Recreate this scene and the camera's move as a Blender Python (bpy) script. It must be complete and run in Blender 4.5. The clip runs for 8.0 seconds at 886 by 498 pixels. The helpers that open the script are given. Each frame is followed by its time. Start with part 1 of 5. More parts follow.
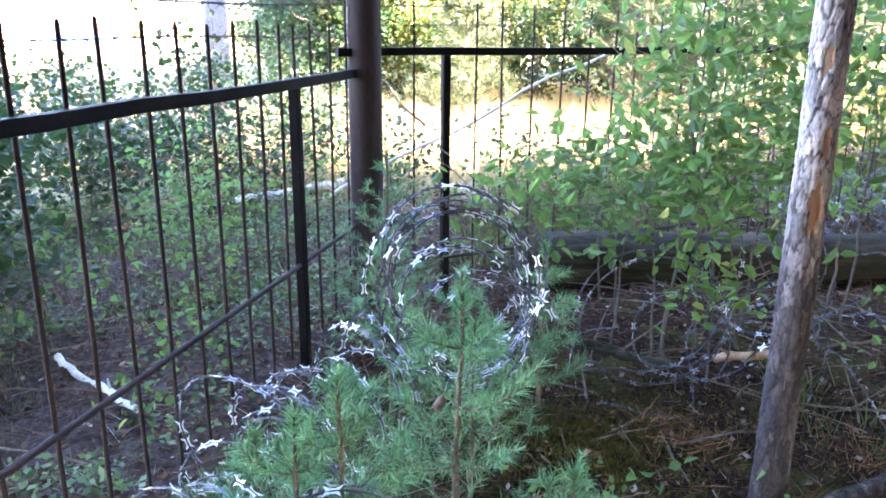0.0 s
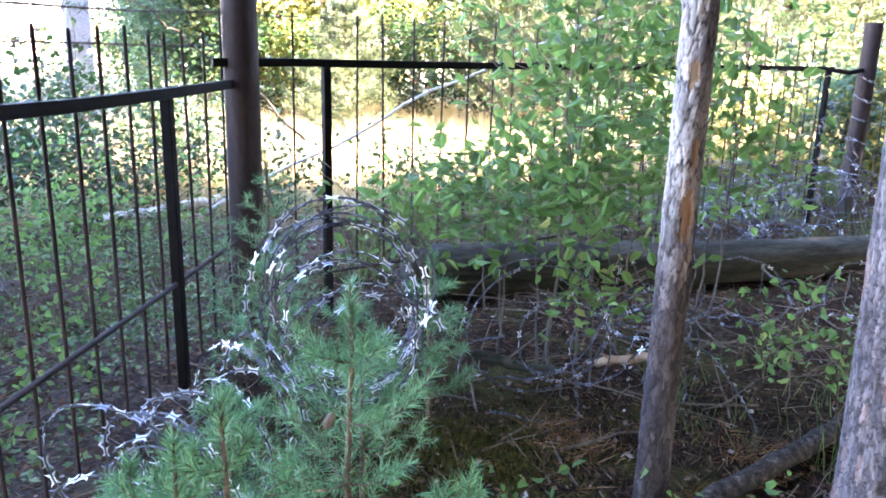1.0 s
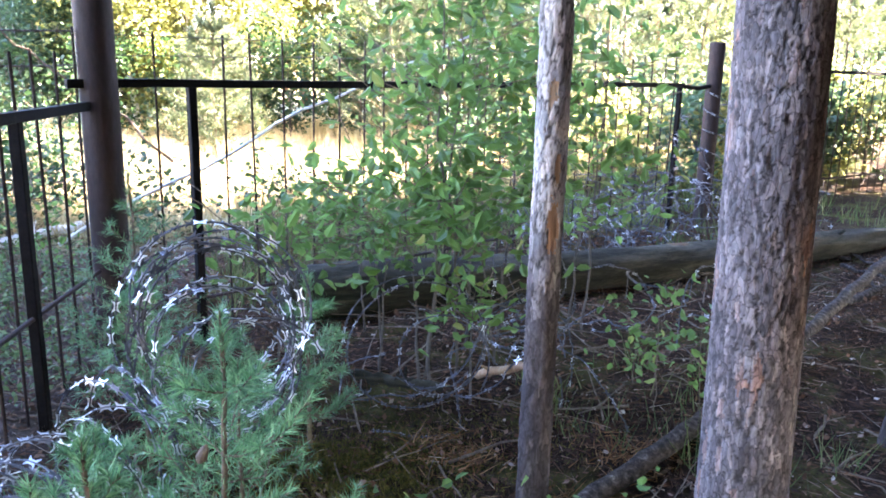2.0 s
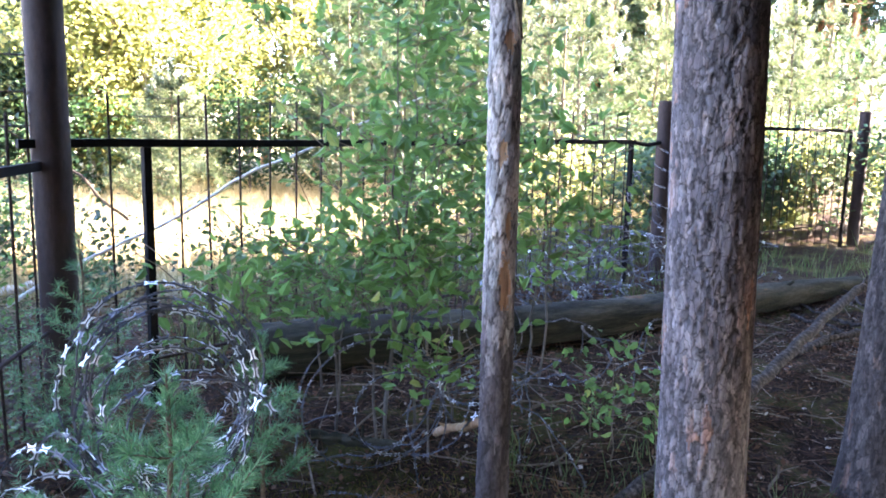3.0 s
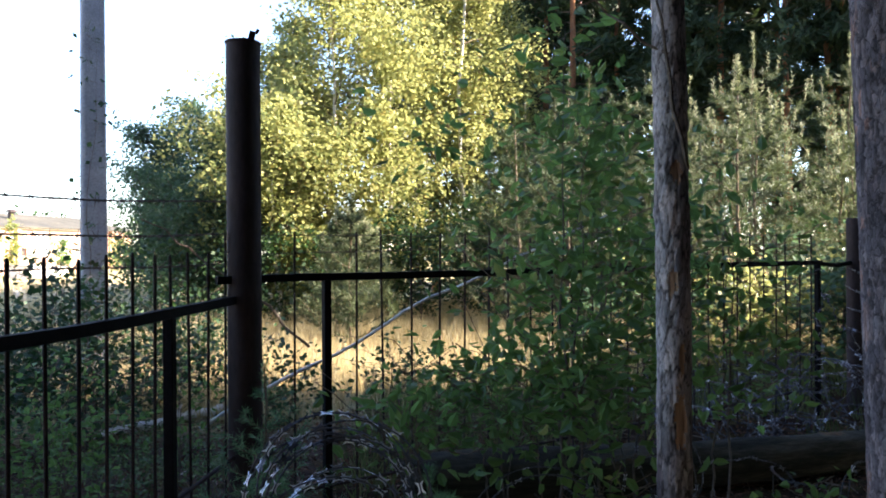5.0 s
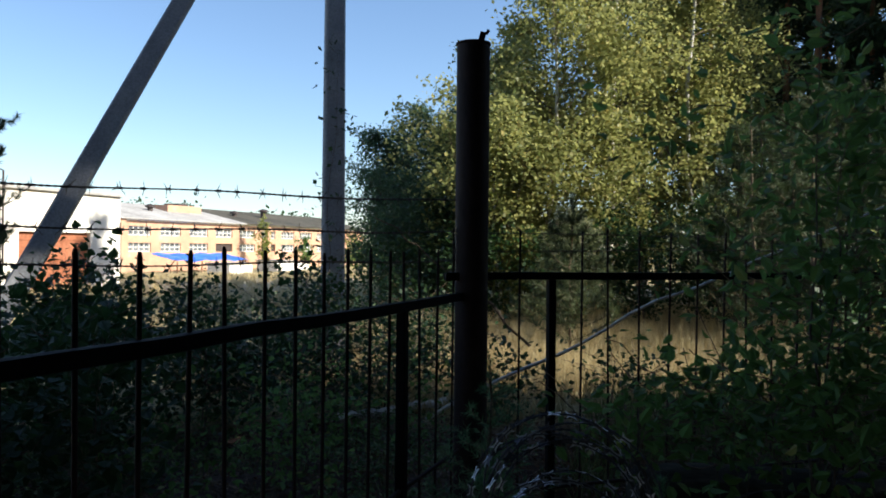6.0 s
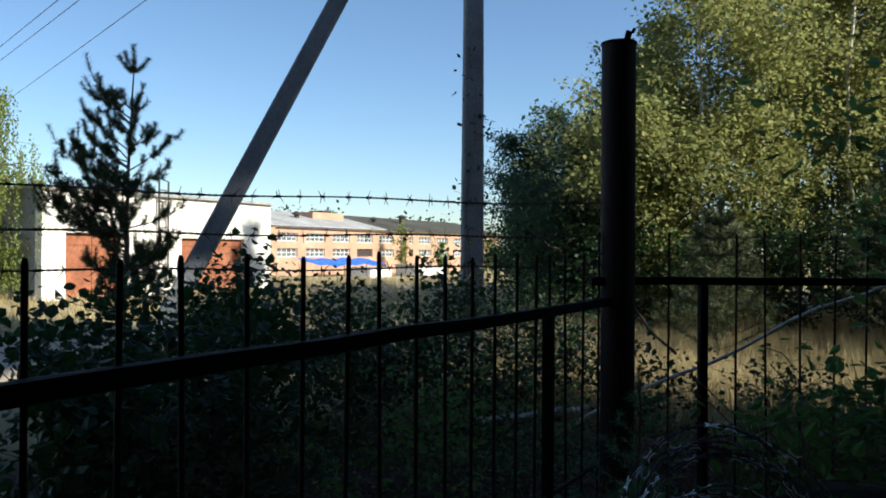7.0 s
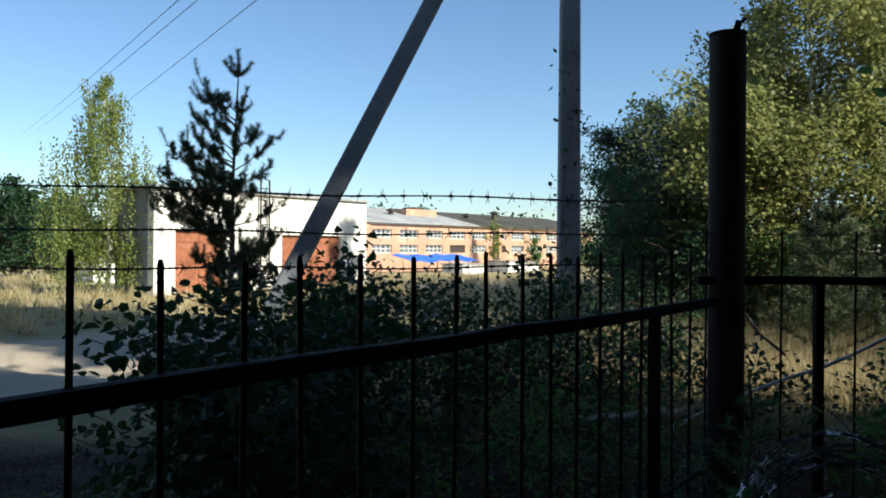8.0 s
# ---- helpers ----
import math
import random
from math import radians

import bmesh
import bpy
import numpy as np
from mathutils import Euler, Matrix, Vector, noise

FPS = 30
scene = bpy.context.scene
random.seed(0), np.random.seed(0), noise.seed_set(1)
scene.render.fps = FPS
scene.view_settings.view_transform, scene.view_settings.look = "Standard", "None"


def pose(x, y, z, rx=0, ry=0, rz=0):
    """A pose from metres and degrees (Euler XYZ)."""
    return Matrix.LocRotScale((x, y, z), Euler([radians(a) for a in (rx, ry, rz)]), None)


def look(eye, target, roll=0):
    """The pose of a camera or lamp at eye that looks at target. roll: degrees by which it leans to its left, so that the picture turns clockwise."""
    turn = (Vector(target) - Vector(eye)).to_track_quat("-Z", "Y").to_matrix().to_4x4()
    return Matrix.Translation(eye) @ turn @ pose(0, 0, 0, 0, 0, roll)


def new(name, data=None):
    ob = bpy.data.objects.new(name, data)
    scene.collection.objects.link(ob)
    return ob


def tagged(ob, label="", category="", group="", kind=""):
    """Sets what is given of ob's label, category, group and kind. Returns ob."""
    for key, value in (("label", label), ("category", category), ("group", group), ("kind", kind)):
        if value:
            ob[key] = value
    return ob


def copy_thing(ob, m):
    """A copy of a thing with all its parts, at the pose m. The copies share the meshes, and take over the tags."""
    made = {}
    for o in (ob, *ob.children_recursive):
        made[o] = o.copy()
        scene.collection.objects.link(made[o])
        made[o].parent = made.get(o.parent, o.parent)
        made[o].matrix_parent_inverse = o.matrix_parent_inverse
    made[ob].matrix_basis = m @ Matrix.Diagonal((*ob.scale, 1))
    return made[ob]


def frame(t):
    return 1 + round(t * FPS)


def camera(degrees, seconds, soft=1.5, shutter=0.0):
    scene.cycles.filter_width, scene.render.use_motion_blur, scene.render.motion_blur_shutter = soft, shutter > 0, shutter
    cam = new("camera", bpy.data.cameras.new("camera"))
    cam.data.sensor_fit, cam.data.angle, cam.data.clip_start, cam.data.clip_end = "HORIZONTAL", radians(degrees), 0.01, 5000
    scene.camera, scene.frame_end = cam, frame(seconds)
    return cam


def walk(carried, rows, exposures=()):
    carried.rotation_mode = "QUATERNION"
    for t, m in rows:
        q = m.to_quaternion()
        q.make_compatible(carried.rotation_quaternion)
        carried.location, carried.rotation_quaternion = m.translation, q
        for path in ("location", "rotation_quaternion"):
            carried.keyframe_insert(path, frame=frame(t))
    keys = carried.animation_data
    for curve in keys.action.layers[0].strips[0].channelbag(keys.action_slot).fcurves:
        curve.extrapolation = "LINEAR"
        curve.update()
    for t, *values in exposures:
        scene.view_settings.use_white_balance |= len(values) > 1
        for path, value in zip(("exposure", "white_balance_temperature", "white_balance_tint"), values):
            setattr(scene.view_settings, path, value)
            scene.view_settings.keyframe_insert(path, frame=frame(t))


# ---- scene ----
cam = camera(59.7, 8.0, soft=1.8)
# seconds, eye x y z, yaw to the left, pitch, roll
ROWS = [
    (0.0, 1.446, -1.592, 1.581, 13.34, -15.97, 0.45),
    (0.5, 1.423, -1.540, 1.556, 9.32, -15.19, 0.65),
    (1.0, 1.428, -1.566, 1.559, 4.35, -14.66, 1.51),
    (1.5, 1.438, -1.567, 1.565, -0.84, -14.14, 1.46),
    (3.0, 1.482, -1.599, 1.589, -7.40, -9.17, 1.23),
    (3.5, 1.492, -1.579, 1.598, -5.45, -5.67, 1.21),
    (4.0, 1.504, -1.577, 1.608, -2.94, -2.22, 0.61),
    (4.2, 1.493, -1.592, 1.611, -2.11, -1.45, 0.44),
    (5.5, 1.483, -1.612, 1.623, 12.59, 0.29, -0.19),
    (6.0, 1.433, -1.568, 1.610, 21.16, -0.08, 0.52),
    (6.5, 1.432, -1.593, 1.615, 27.31, 0.02, 0.23),
    (7.0, 1.390, -1.585, 1.609, 31.18, 0.19, 0.33),
    (7.5, 1.360, -1.601, 1.624, 34.81, 0.68, -0.19),
    (8.0, 1.355, -1.615, 1.620, 38.01, -0.14, 0.30),
]
EXPOSURES = [(0.0, 6.0, 6500, 26), (1.5, 5.85, 6550, 26), (3.0, 5.4, 6250, 25), (4.2, 4.25, 6000, 22), (5.3, 2.45, 6450, 16), (5.7, 1.6, 6250, 12), (6.3, 0.95, 6000, 8), (8.0, 0.8, 5800, 4)]
walk(cam, [(t, Matrix.Translation((x, y, z)) @ pose(0, 0, 0, 90 + pitch, 0, yaw) @ pose(0, 0, 0, 0, 0, roll)) for t, x, y, z, yaw, pitch, roll in ROWS], EXPOSURES)

# ---- light: clear evening sky, low sun from beyond the dark pines ----
SUN_YAW, SUN_UP = -84.0, 34.0
world = bpy.data.worlds.new("sky")
scene.world = world
world.use_nodes = True
wn = world.node_tree
sky = wn.nodes.new("ShaderNodeTexSky")
sky.sky_type = "NISHITA"
sky.sun_disc = False
sky.dust_density, sky.ozone_density = 0.3, 2.5
sky.sun_elevation = radians(SUN_UP)
sky.sun_rotation = radians(-SUN_YAW)
wn.links.new(sky.outputs[0], wn.nodes["Background"].inputs[0])
wn.nodes["Background"].inputs[1].default_value = 0.085
sun = new("sun", bpy.data.lights.new("sun", "SUN"))
sun.data.energy, sun.data.angle, sun.data.color = 5.0, radians(0.6), (1.0, 0.9, 0.72)
sun_way = Vector((-math.sin(radians(SUN_YAW)) * math.cos(radians(SUN_UP)), math.cos(radians(SUN_YAW)) * math.cos(radians(SUN_UP)), math.sin(radians(SUN_UP))))
sun.matrix_world = look(sun_way * 50, (0, 0, 0))

# ---- materials ----
def material(name):
    m = bpy.data.materials.new(name)
    m.use_nodes = True
    return m, m.node_tree, m.node_tree.nodes["Principled BSDF"]


def node(tree, kind, **inputs):
    n = tree.nodes.new(kind)
    for key, value in inputs.items():
        n.inputs[key.replace("_", " ")].default_value = value
    return n


def ramp(tree, source, stops):
    n = tree.nodes.new("ShaderNodeValToRGB")
    for extra in range(len(stops) - 2):
        n.color_ramp.elements.new(0.5)
    for e, (at, colour) in zip(n.color_ramp.elements, stops):
        e.position, e.color = at, (*colour, 1)
    tree.links.new(source, n.inputs[0])
    return n.outputs[0]


def blend(tree, fac, a, b, mode="MIX"):
    n = tree.nodes.new("ShaderNodeMix")
    n.data_type, n.blend_type = "RGBA", mode
    for socket, value in ((n.inputs[0], fac), (n.inputs[6], a), (n.inputs[7], b)):
        if hasattr(value, "links"):
            tree.links.new(value, socket)
        elif isinstance(value, float):
            socket.default_value = value
        else:
            socket.default_value = (*value, 1)
    return n.outputs[2]


def noise_out(tree, scale, detail=5.0, rough=0.6, stretch=(1, 1, 1), coords="Object"):
    tc = tree.nodes.new("ShaderNodeTexCoord")
    mp = tree.nodes.new("ShaderNodeMapping")
    mp.inputs["Scale"].default_value = stretch
    n = node(tree, "ShaderNodeTexNoise", Scale=scale, Detail=detail, Roughness=rough)
    tree.links.new(tc.outputs[coords], mp.inputs[0])
    tree.links.new(mp.outputs[0], n.inputs["Vector"])
    return n.outputs[0]


def bump(tree, bsdf, height, strength=0.4, distance=0.01):
    n = node(tree, "ShaderNodeBump", Strength=strength, Distance=distance)
    tree.links.new(height, n.inputs["Height"])
    tree.links.new(n.outputs[0], bsdf.inputs["Normal"])


def mottled(name, stops, scale, roughness=0.8, fine=None, metallic=0.0, stretch=(1, 1, 1), relief=0.4, depth=0.01, tint=0.25):
    """Colour from broad noise, broken up by fine grain, with relief."""
    m, tree, bsdf = material(name)
    broad = noise_out(tree, scale, 6, 0.65, stretch)
    grain = noise_out(tree, fine or scale * 7, 4, 0.7, stretch)
    colour = ramp(tree, broad, stops)
    dark = ramp(tree, grain, [(0.3, (1 - tint,) * 3), (0.7, (1 + tint,) * 3)])
    tree.links.new(blend(tree, 1.0, colour, dark, "MULTIPLY"), bsdf.inputs["Base Color"])
    bsdf.inputs["Roughness"].default_value = roughness
    bsdf.inputs["Metallic"].default_value = metallic
    bsdf.inputs["Specular IOR Level"].default_value = 0.5 if metallic else 0.18
    bump(tree, bsdf, grain, relief, depth)
    return m


def leafy(name, stops, through_colour, amount=0.4, roughness=0.5):
    """Leaves: each its own shade, with light shining through."""
    m, tree, bsdf = material(name)
    geo = tree.nodes.new("ShaderNodeNewGeometry")
    colour = ramp(tree, geo.outputs["Random Per Island"], stops)
    tree.links.new(colour, bsdf.inputs["Base Color"])
    bsdf.inputs["Roughness"].default_value = roughness
    bsdf.inputs["Specular IOR Level"].default_value = 0.25
    thin = node(tree, "ShaderNodeBsdfTranslucent")
    tree.links.new(blend(tree, 0.6, colour, through_colour), thin.inputs[0])
    mix = tree.nodes.new("ShaderNodeMixShader")
    mix.inputs[0].default_value = amount
    tree.links.new(bsdf.outputs[0], mix.inputs[1])
    tree.links.new(thin.outputs[0], mix.inputs[2])
    tree.links.new(mix.outputs[0], tree.nodes["Material Output"].inputs[0])
    return m


M = {}
M["black_paint"] = mottled("black_paint", [(0.3, (0.005, 0.0042, 0.005)), (0.62, (0.009, 0.0078, 0.0085)), (0.8, (0.03, 0.018, 0.014))], 9, 0.7, 60, relief=0.25, depth=0.002)
M["black_paint"].node_tree.nodes["Principled BSDF"].inputs["Specular IOR Level"].default_value = 0.08
M["rebar"] = mottled("rebar", [(0.3, (0.016, 0.011, 0.011)), (0.6, (0.036, 0.022, 0.02)), (0.8, (0.07, 0.04, 0.03))], 14, 0.75, 120, relief=0.4, depth=0.002)
M["pipe_rust"] = mottled("pipe_rust", [(0.25, (0.02, 0.0135, 0.013)), (0.55, (0.036, 0.023, 0.022)), (0.8, (0.062, 0.04, 0.034))], 5, 0.72, 45, stretch=(1, 1, 0.35), relief=0.35, depth=0.003)


def plate_bark(name, furrow, stops, roughness=0.9, flake=58.0, tall=0.34, rim_dark=0.5):
    """Bark whose plates differ in shade, with dark furrows; both follow the modelled plates."""
    m, tree, bsdf = material(name)
    attr = tree.nodes.new("ShaderNodeAttribute")
    attr.attribute_name = "plate"
    split = tree.nodes.new("ShaderNodeSeparateColor")
    tree.links.new(attr.outputs["Color"], split.inputs[0])
    shade = ramp(tree, split.outputs[1], stops)
    grain = noise_out(tree, 85, 6, 0.75, (1, 1, 0.45))
    broad = noise_out(tree, 9, 5, 0.6, (1, 1, 0.6))
    rough = ramp(tree, grain, [(0.3, (0.55, 0.55, 0.55)), (0.7, (1.3, 1.3, 1.3))])
    stain = ramp(tree, broad, [(0.3, (0.7, 0.68, 0.68)), (0.7, (1.15, 1.12, 1.1))])
    shade = blend(tree, 1.0, blend(tree, 1.0, shade, rough, "MULTIPLY"), stain, "MULTIPLY")
    # thin scales within each plate: uneven shade and dark torn rims
    tc = tree.nodes.new("ShaderNodeTexCoord")
    mp = tree.nodes.new("ShaderNodeMapping")
    mp.inputs["Scale"].default_value = (1, 1, tall)
    warp = node(tree, "ShaderNodeTexNoise", Scale=24.0, Detail=4.0)
    tree.links.new(tc.outputs["Object"], mp.inputs[0])
    tree.links.new(mp.outputs[0], warp.inputs["Vector"])
    bent = blend(tree, 0.035, mp.outputs[0], warp.outputs["Color"], "ADD")
    rims, cells = tree.nodes.new("ShaderNodeTexVoronoi"), tree.nodes.new("ShaderNodeTexVoronoi")
    rims.feature = "DISTANCE_TO_EDGE"
    for n in (rims, cells):
        n.inputs["Scale"].default_value = flake
        tree.links.new(bent, n.inputs["Vector"])
    rim = ramp(tree, rims.outputs["Distance"], [(0.01, (rim_dark, rim_dark * 0.97, rim_dark * 0.95)), (0.06, (1, 1, 1))])
    bw = tree.nodes.new("ShaderNodeRGBToBW")
    tree.links.new(cells.outputs["Color"], bw.inputs[0])
    scale = ramp(tree, bw.outputs[0], [(0.2, (0.74, 0.73, 0.74)), (0.55, (1.08, 1.05, 1.05)), (0.85, (1.45, 1.34, 1.3))])
    shade = blend(tree, 1.0, blend(tree, 1.0, shade, scale, "MULTIPLY"), rim, "MULTIPLY")
    tree.links.new(blend(tree, split.outputs[0], furrow, shade), bsdf.inputs["Base Color"])
    bsdf.inputs["Roughness"].default_value = roughness
    bsdf.inputs["Specular IOR Level"].default_value = 0.15
    rough_rim = tree.nodes.new("ShaderNodeMath")
    rough_rim.operation = "MULTIPLY"
    tree.links.new(rim, rough_rim.inputs[0])
    tree.links.new(grain, rough_rim.inputs[1])
    bump(tree, bsdf, rough_rim.outputs[0], 0.9, 0.008)
    return m


M["pipe_rust"].node_tree.nodes["Principled BSDF"].inputs["Specular IOR Level"].default_value = 0.2
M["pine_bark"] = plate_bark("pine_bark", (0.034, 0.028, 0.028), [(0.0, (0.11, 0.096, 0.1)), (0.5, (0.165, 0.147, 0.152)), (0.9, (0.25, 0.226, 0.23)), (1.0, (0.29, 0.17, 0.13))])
# pine_bark at about half brightness, standing in for shade on the side pine
M["shaded_pine_bark"] = plate_bark("shaded_pine_bark", (0.018, 0.015, 0.014), [(0.0, (0.05, 0.042, 0.042)), (0.5, (0.075, 0.064, 0.064)), (0.9, (0.11, 0.096, 0.096)), (1.0, (0.14, 0.085, 0.065))])
M["flaking_bark"] = plate_bark("flaking_bark", (0.03, 0.025, 0.023), [(0.0, (0.05, 0.042, 0.044)), (0.3, (0.09, 0.078, 0.08)), (0.55, (0.21, 0.19, 0.185)), (0.85, (0.38, 0.355, 0.335)), (1.0, (0.46, 0.43, 0.4))], flake=26.0, tall=0.36, rim_dark=0.7)
M["orange_bark"] = mottled("orange_bark", [(0.25, (0.16, 0.07, 0.035)), (0.6, (0.35, 0.15, 0.07)), (0.8, (0.42, 0.24, 0.14))], 6, 0.85, 30, stretch=(1, 1, 0.4))
M["dead_bark"] = mottled("dead_bark", [(0.3, (0.1, 0.085, 0.075)), (0.5, (0.36, 0.32, 0.29)), (0.68, (0.52, 0.48, 0.44)), (0.85, (0.42, 0.3, 0.2))], 9, 0.9, 55, stretch=(1, 1, 0.3), relief=0.6, depth=0.004)
M["bare_wood"] = mottled("bare_wood", [(0.3, (0.16, 0.075, 0.038)), (0.5, (0.3, 0.18, 0.105)), (0.75, (0.42, 0.33, 0.24))], 10, 0.75, 90, stretch=(1, 1, 0.12), relief=0.3, depth=0.002)
M["birch_bark"] = mottled("birch_bark", [(0.32, (0.06, 0.05, 0.045)), (0.42, (0.55, 0.52, 0.48)), (0.75, (0.72, 0.69, 0.64))], 6, 0.8, 30, stretch=(1, 1, 3))
M["grey_bark"] = mottled("grey_bark", [(0.3, (0.05, 0.042, 0.035)), (0.7, (0.15, 0.125, 0.105))], 10, 0.9, 50)
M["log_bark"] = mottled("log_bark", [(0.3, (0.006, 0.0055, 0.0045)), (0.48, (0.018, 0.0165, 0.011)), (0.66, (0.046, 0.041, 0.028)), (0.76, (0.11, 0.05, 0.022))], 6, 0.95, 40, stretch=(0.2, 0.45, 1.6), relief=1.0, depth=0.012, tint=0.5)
M["branch_bark"] = mottled("branch_bark", [(0.36, (0.01, 0.0075, 0.006)), (0.5, (0.034, 0.025, 0.021)), (0.64, (0.085, 0.068, 0.058)), (0.78, (0.24, 0.21, 0.185))], 30, 0.92, 130, relief=0.9, depth=0.008, tint=0.5)
M["twig"] = mottled("twig", [(0.3, (0.07, 0.05, 0.035)), (0.7, (0.2, 0.15, 0.11))], 20, 0.9, 80)
M["concrete"] = mottled("concrete", [(0.3, (0.2, 0.21, 0.24)), (0.7, (0.3, 0.31, 0.335))], 3, 0.9, 40, relief=0.3, depth=0.003)
M["white_wall"] = mottled("white_wall", [(0.3, (0.66, 0.62, 0.55)), (0.7, (0.82, 0.79, 0.72))], 0.7, 0.9, 14, relief=0.3, depth=0.004, tint=0.08)
M["brick_wall"] = mottled("brick_wall", [(0.3, (0.42, 0.24, 0.16)), (0.6, (0.54, 0.33, 0.22)), (0.8, (0.62, 0.46, 0.36))], 0.6, 0.9, 12, tint=0.2)
M["slate"] = mottled("slate", [(0.3, (0.24, 0.23, 0.22)), (0.7, (0.42, 0.41, 0.4))], 0.25, 0.85, 3)
M["dark_roof"] = mottled("dark_roof", [(0.3, (0.04, 0.04, 0.035)), (0.7, (0.1, 0.09, 0.07))], 0.25, 0.9, 3)
M["rust_door"] = mottled("rust_door", [(0.3, (0.2, 0.07, 0.035)), (0.6, (0.33, 0.13, 0.07)), (0.85, (0.4, 0.2, 0.12))], 1.2, 0.7, 9)
M["white_paint"] = mottled("white_paint", [(0.3, (0.6, 0.58, 0.54)), (0.7, (0.8, 0.79, 0.76))], 4, 0.6, 30, tint=0.1)
M["tarp"] = mottled("tarp", [(0.3, (0.03, 0.1, 0.5)), (0.7, (0.06, 0.2, 0.75))], 0.8, 0.45, 6)
M["dark_iron"] = mottled("dark_iron", [(0.3, (0.05, 0.045, 0.045)), (0.7, (0.12, 0.09, 0.08))], 6, 0.6, 40, metallic=0.6)
M["zinc"] = mottled("galvanised", [(0.3, (0.42, 0.43, 0.46)), (0.7, (0.68, 0.69, 0.72))], 30, 0.36, 200, metallic=0.9, relief=0.2, depth=0.001)


def blade_steel(name, stops):
    m, tree, bsdf = material(name)
    geo = tree.nodes.new("ShaderNodeNewGeometry")
    c = ramp(tree, geo.outputs["Random Per Island"], stops)
    grain = noise_out(tree, 160, 4)
    tree.links.new(blend(tree, 1.0, c, ramp(tree, grain, [(0.3, (0.8, 0.8, 0.8)), (0.7, (1.1, 1.1, 1.1))]), "MULTIPLY"), bsdf.inputs["Base Color"])
    bsdf.inputs["Metallic"].default_value, bsdf.inputs["Roughness"].default_value = 0.75, 0.45
    return m


M["blade_steel"] = blade_steel("blade_steel", [(0.0, (0.03, 0.03, 0.035)), (0.4, (0.12, 0.12, 0.14)), (0.62, (0.4, 0.4, 0.44)), (0.85, (0.8, 0.8, 0.85)), (1.0, (0.92, 0.92, 0.95))])
M["dull_steel"] = blade_steel("dull_steel", [(0.0, (0.03, 0.03, 0.037)), (0.6, (0.11, 0.11, 0.135)), (0.82, (0.3, 0.3, 0.34)), (1.0, (0.9, 0.9, 0.94))])
M["wire_core"] = mottled("wire_core", [(0.3, (0.03, 0.03, 0.035)), (0.7, (0.09, 0.09, 0.105))], 30, 0.5, 200, metallic=0.6, relief=0.2, depth=0.001)
M["barbed"] = mottled("barbed", [(0.3, (0.05, 0.045, 0.04)), (0.7, (0.14, 0.11, 0.09))], 40, 0.6, 200, metallic=0.6)
M["cable"] = mottled("cable", [(0.3, (0.1, 0.1, 0.11)), (0.7, (0.2, 0.2, 0.21))], 4, 0.6, 40)
M["dead_fern"] = leafy("dead_fern", [(0.0, (0.09, 0.035, 0.012)), (0.6, (0.24, 0.11, 0.04)), (1.0, (0.4, 0.24, 0.12))], (0.3, 0.16, 0.06), 0.25, 0.8)
M["moss"] = leafy("moss", [(0.0, (0.028, 0.034, 0.008)), (0.5, (0.085, 0.078, 0.014)), (1.0, (0.18, 0.13, 0.03))], (0.12, 0.12, 0.02), 0.2, 0.9)
M["litter"] = leafy("litter", [(0.0, (0.012, 0.0055, 0.004)), (0.45, (0.06, 0.024, 0.012)), (0.8, (0.145, 0.066, 0.034)), (0.95, (0.22, 0.14, 0.1)), (1.0, (0.45, 0.38, 0.32))], (0.3, 0.2, 0.1), 0.1, 0.9)
M["needles"] = leafy("needles", [(0.0, (0.035, 0.1, 0.05)), (0.5, (0.1, 0.24, 0.11)), (1.0, (0.26, 0.43, 0.22))], (0.18, 0.4, 0.16), 0.2, 0.4)
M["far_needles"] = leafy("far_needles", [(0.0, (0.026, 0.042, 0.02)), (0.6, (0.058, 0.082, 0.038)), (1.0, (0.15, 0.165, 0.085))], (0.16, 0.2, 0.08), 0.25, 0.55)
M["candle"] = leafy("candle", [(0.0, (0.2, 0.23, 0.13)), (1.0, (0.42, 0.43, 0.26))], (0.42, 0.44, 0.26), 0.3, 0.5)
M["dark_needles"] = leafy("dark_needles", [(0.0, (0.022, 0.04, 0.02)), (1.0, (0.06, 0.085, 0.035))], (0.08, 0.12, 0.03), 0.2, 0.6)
M["birch_leaf"] = leafy("birch_leaf", [(0.0, (0.085, 0.115, 0.032)), (0.55, (0.195, 0.218, 0.075)), (0.9, (0.325, 0.312, 0.115)), (1.0, (0.46, 0.37, 0.12))], (0.47, 0.48, 0.17), 0.45, 0.5)
M["willow_leaf"] = leafy("willow_leaf", [(0.0, (0.1, 0.15, 0.04)), (1.0, (0.26, 0.28, 0.08))], (0.4, 0.45, 0.1), 0.45, 0.5)
M["shrub_leaf"] = leafy("shrub_leaf", [(0.0, (0.026, 0.06, 0.018)), (0.5, (0.07, 0.145, 0.042)), (0.95, (0.145, 0.25, 0.075)), (1.0, (0.32, 0.28, 0.08))], (0.26, 0.44, 0.11), 0.45, 0.42)
M["herb"] = leafy("herb", [(0.0, (0.035, 0.065, 0.028)), (0.6, (0.085, 0.14, 0.055)), (1.0, (0.19, 0.24, 0.1))], (0.15, 0.24, 0.08), 0.3, 0.5)
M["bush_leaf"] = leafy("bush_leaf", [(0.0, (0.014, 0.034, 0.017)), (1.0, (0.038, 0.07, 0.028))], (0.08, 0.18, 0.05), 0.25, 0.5)
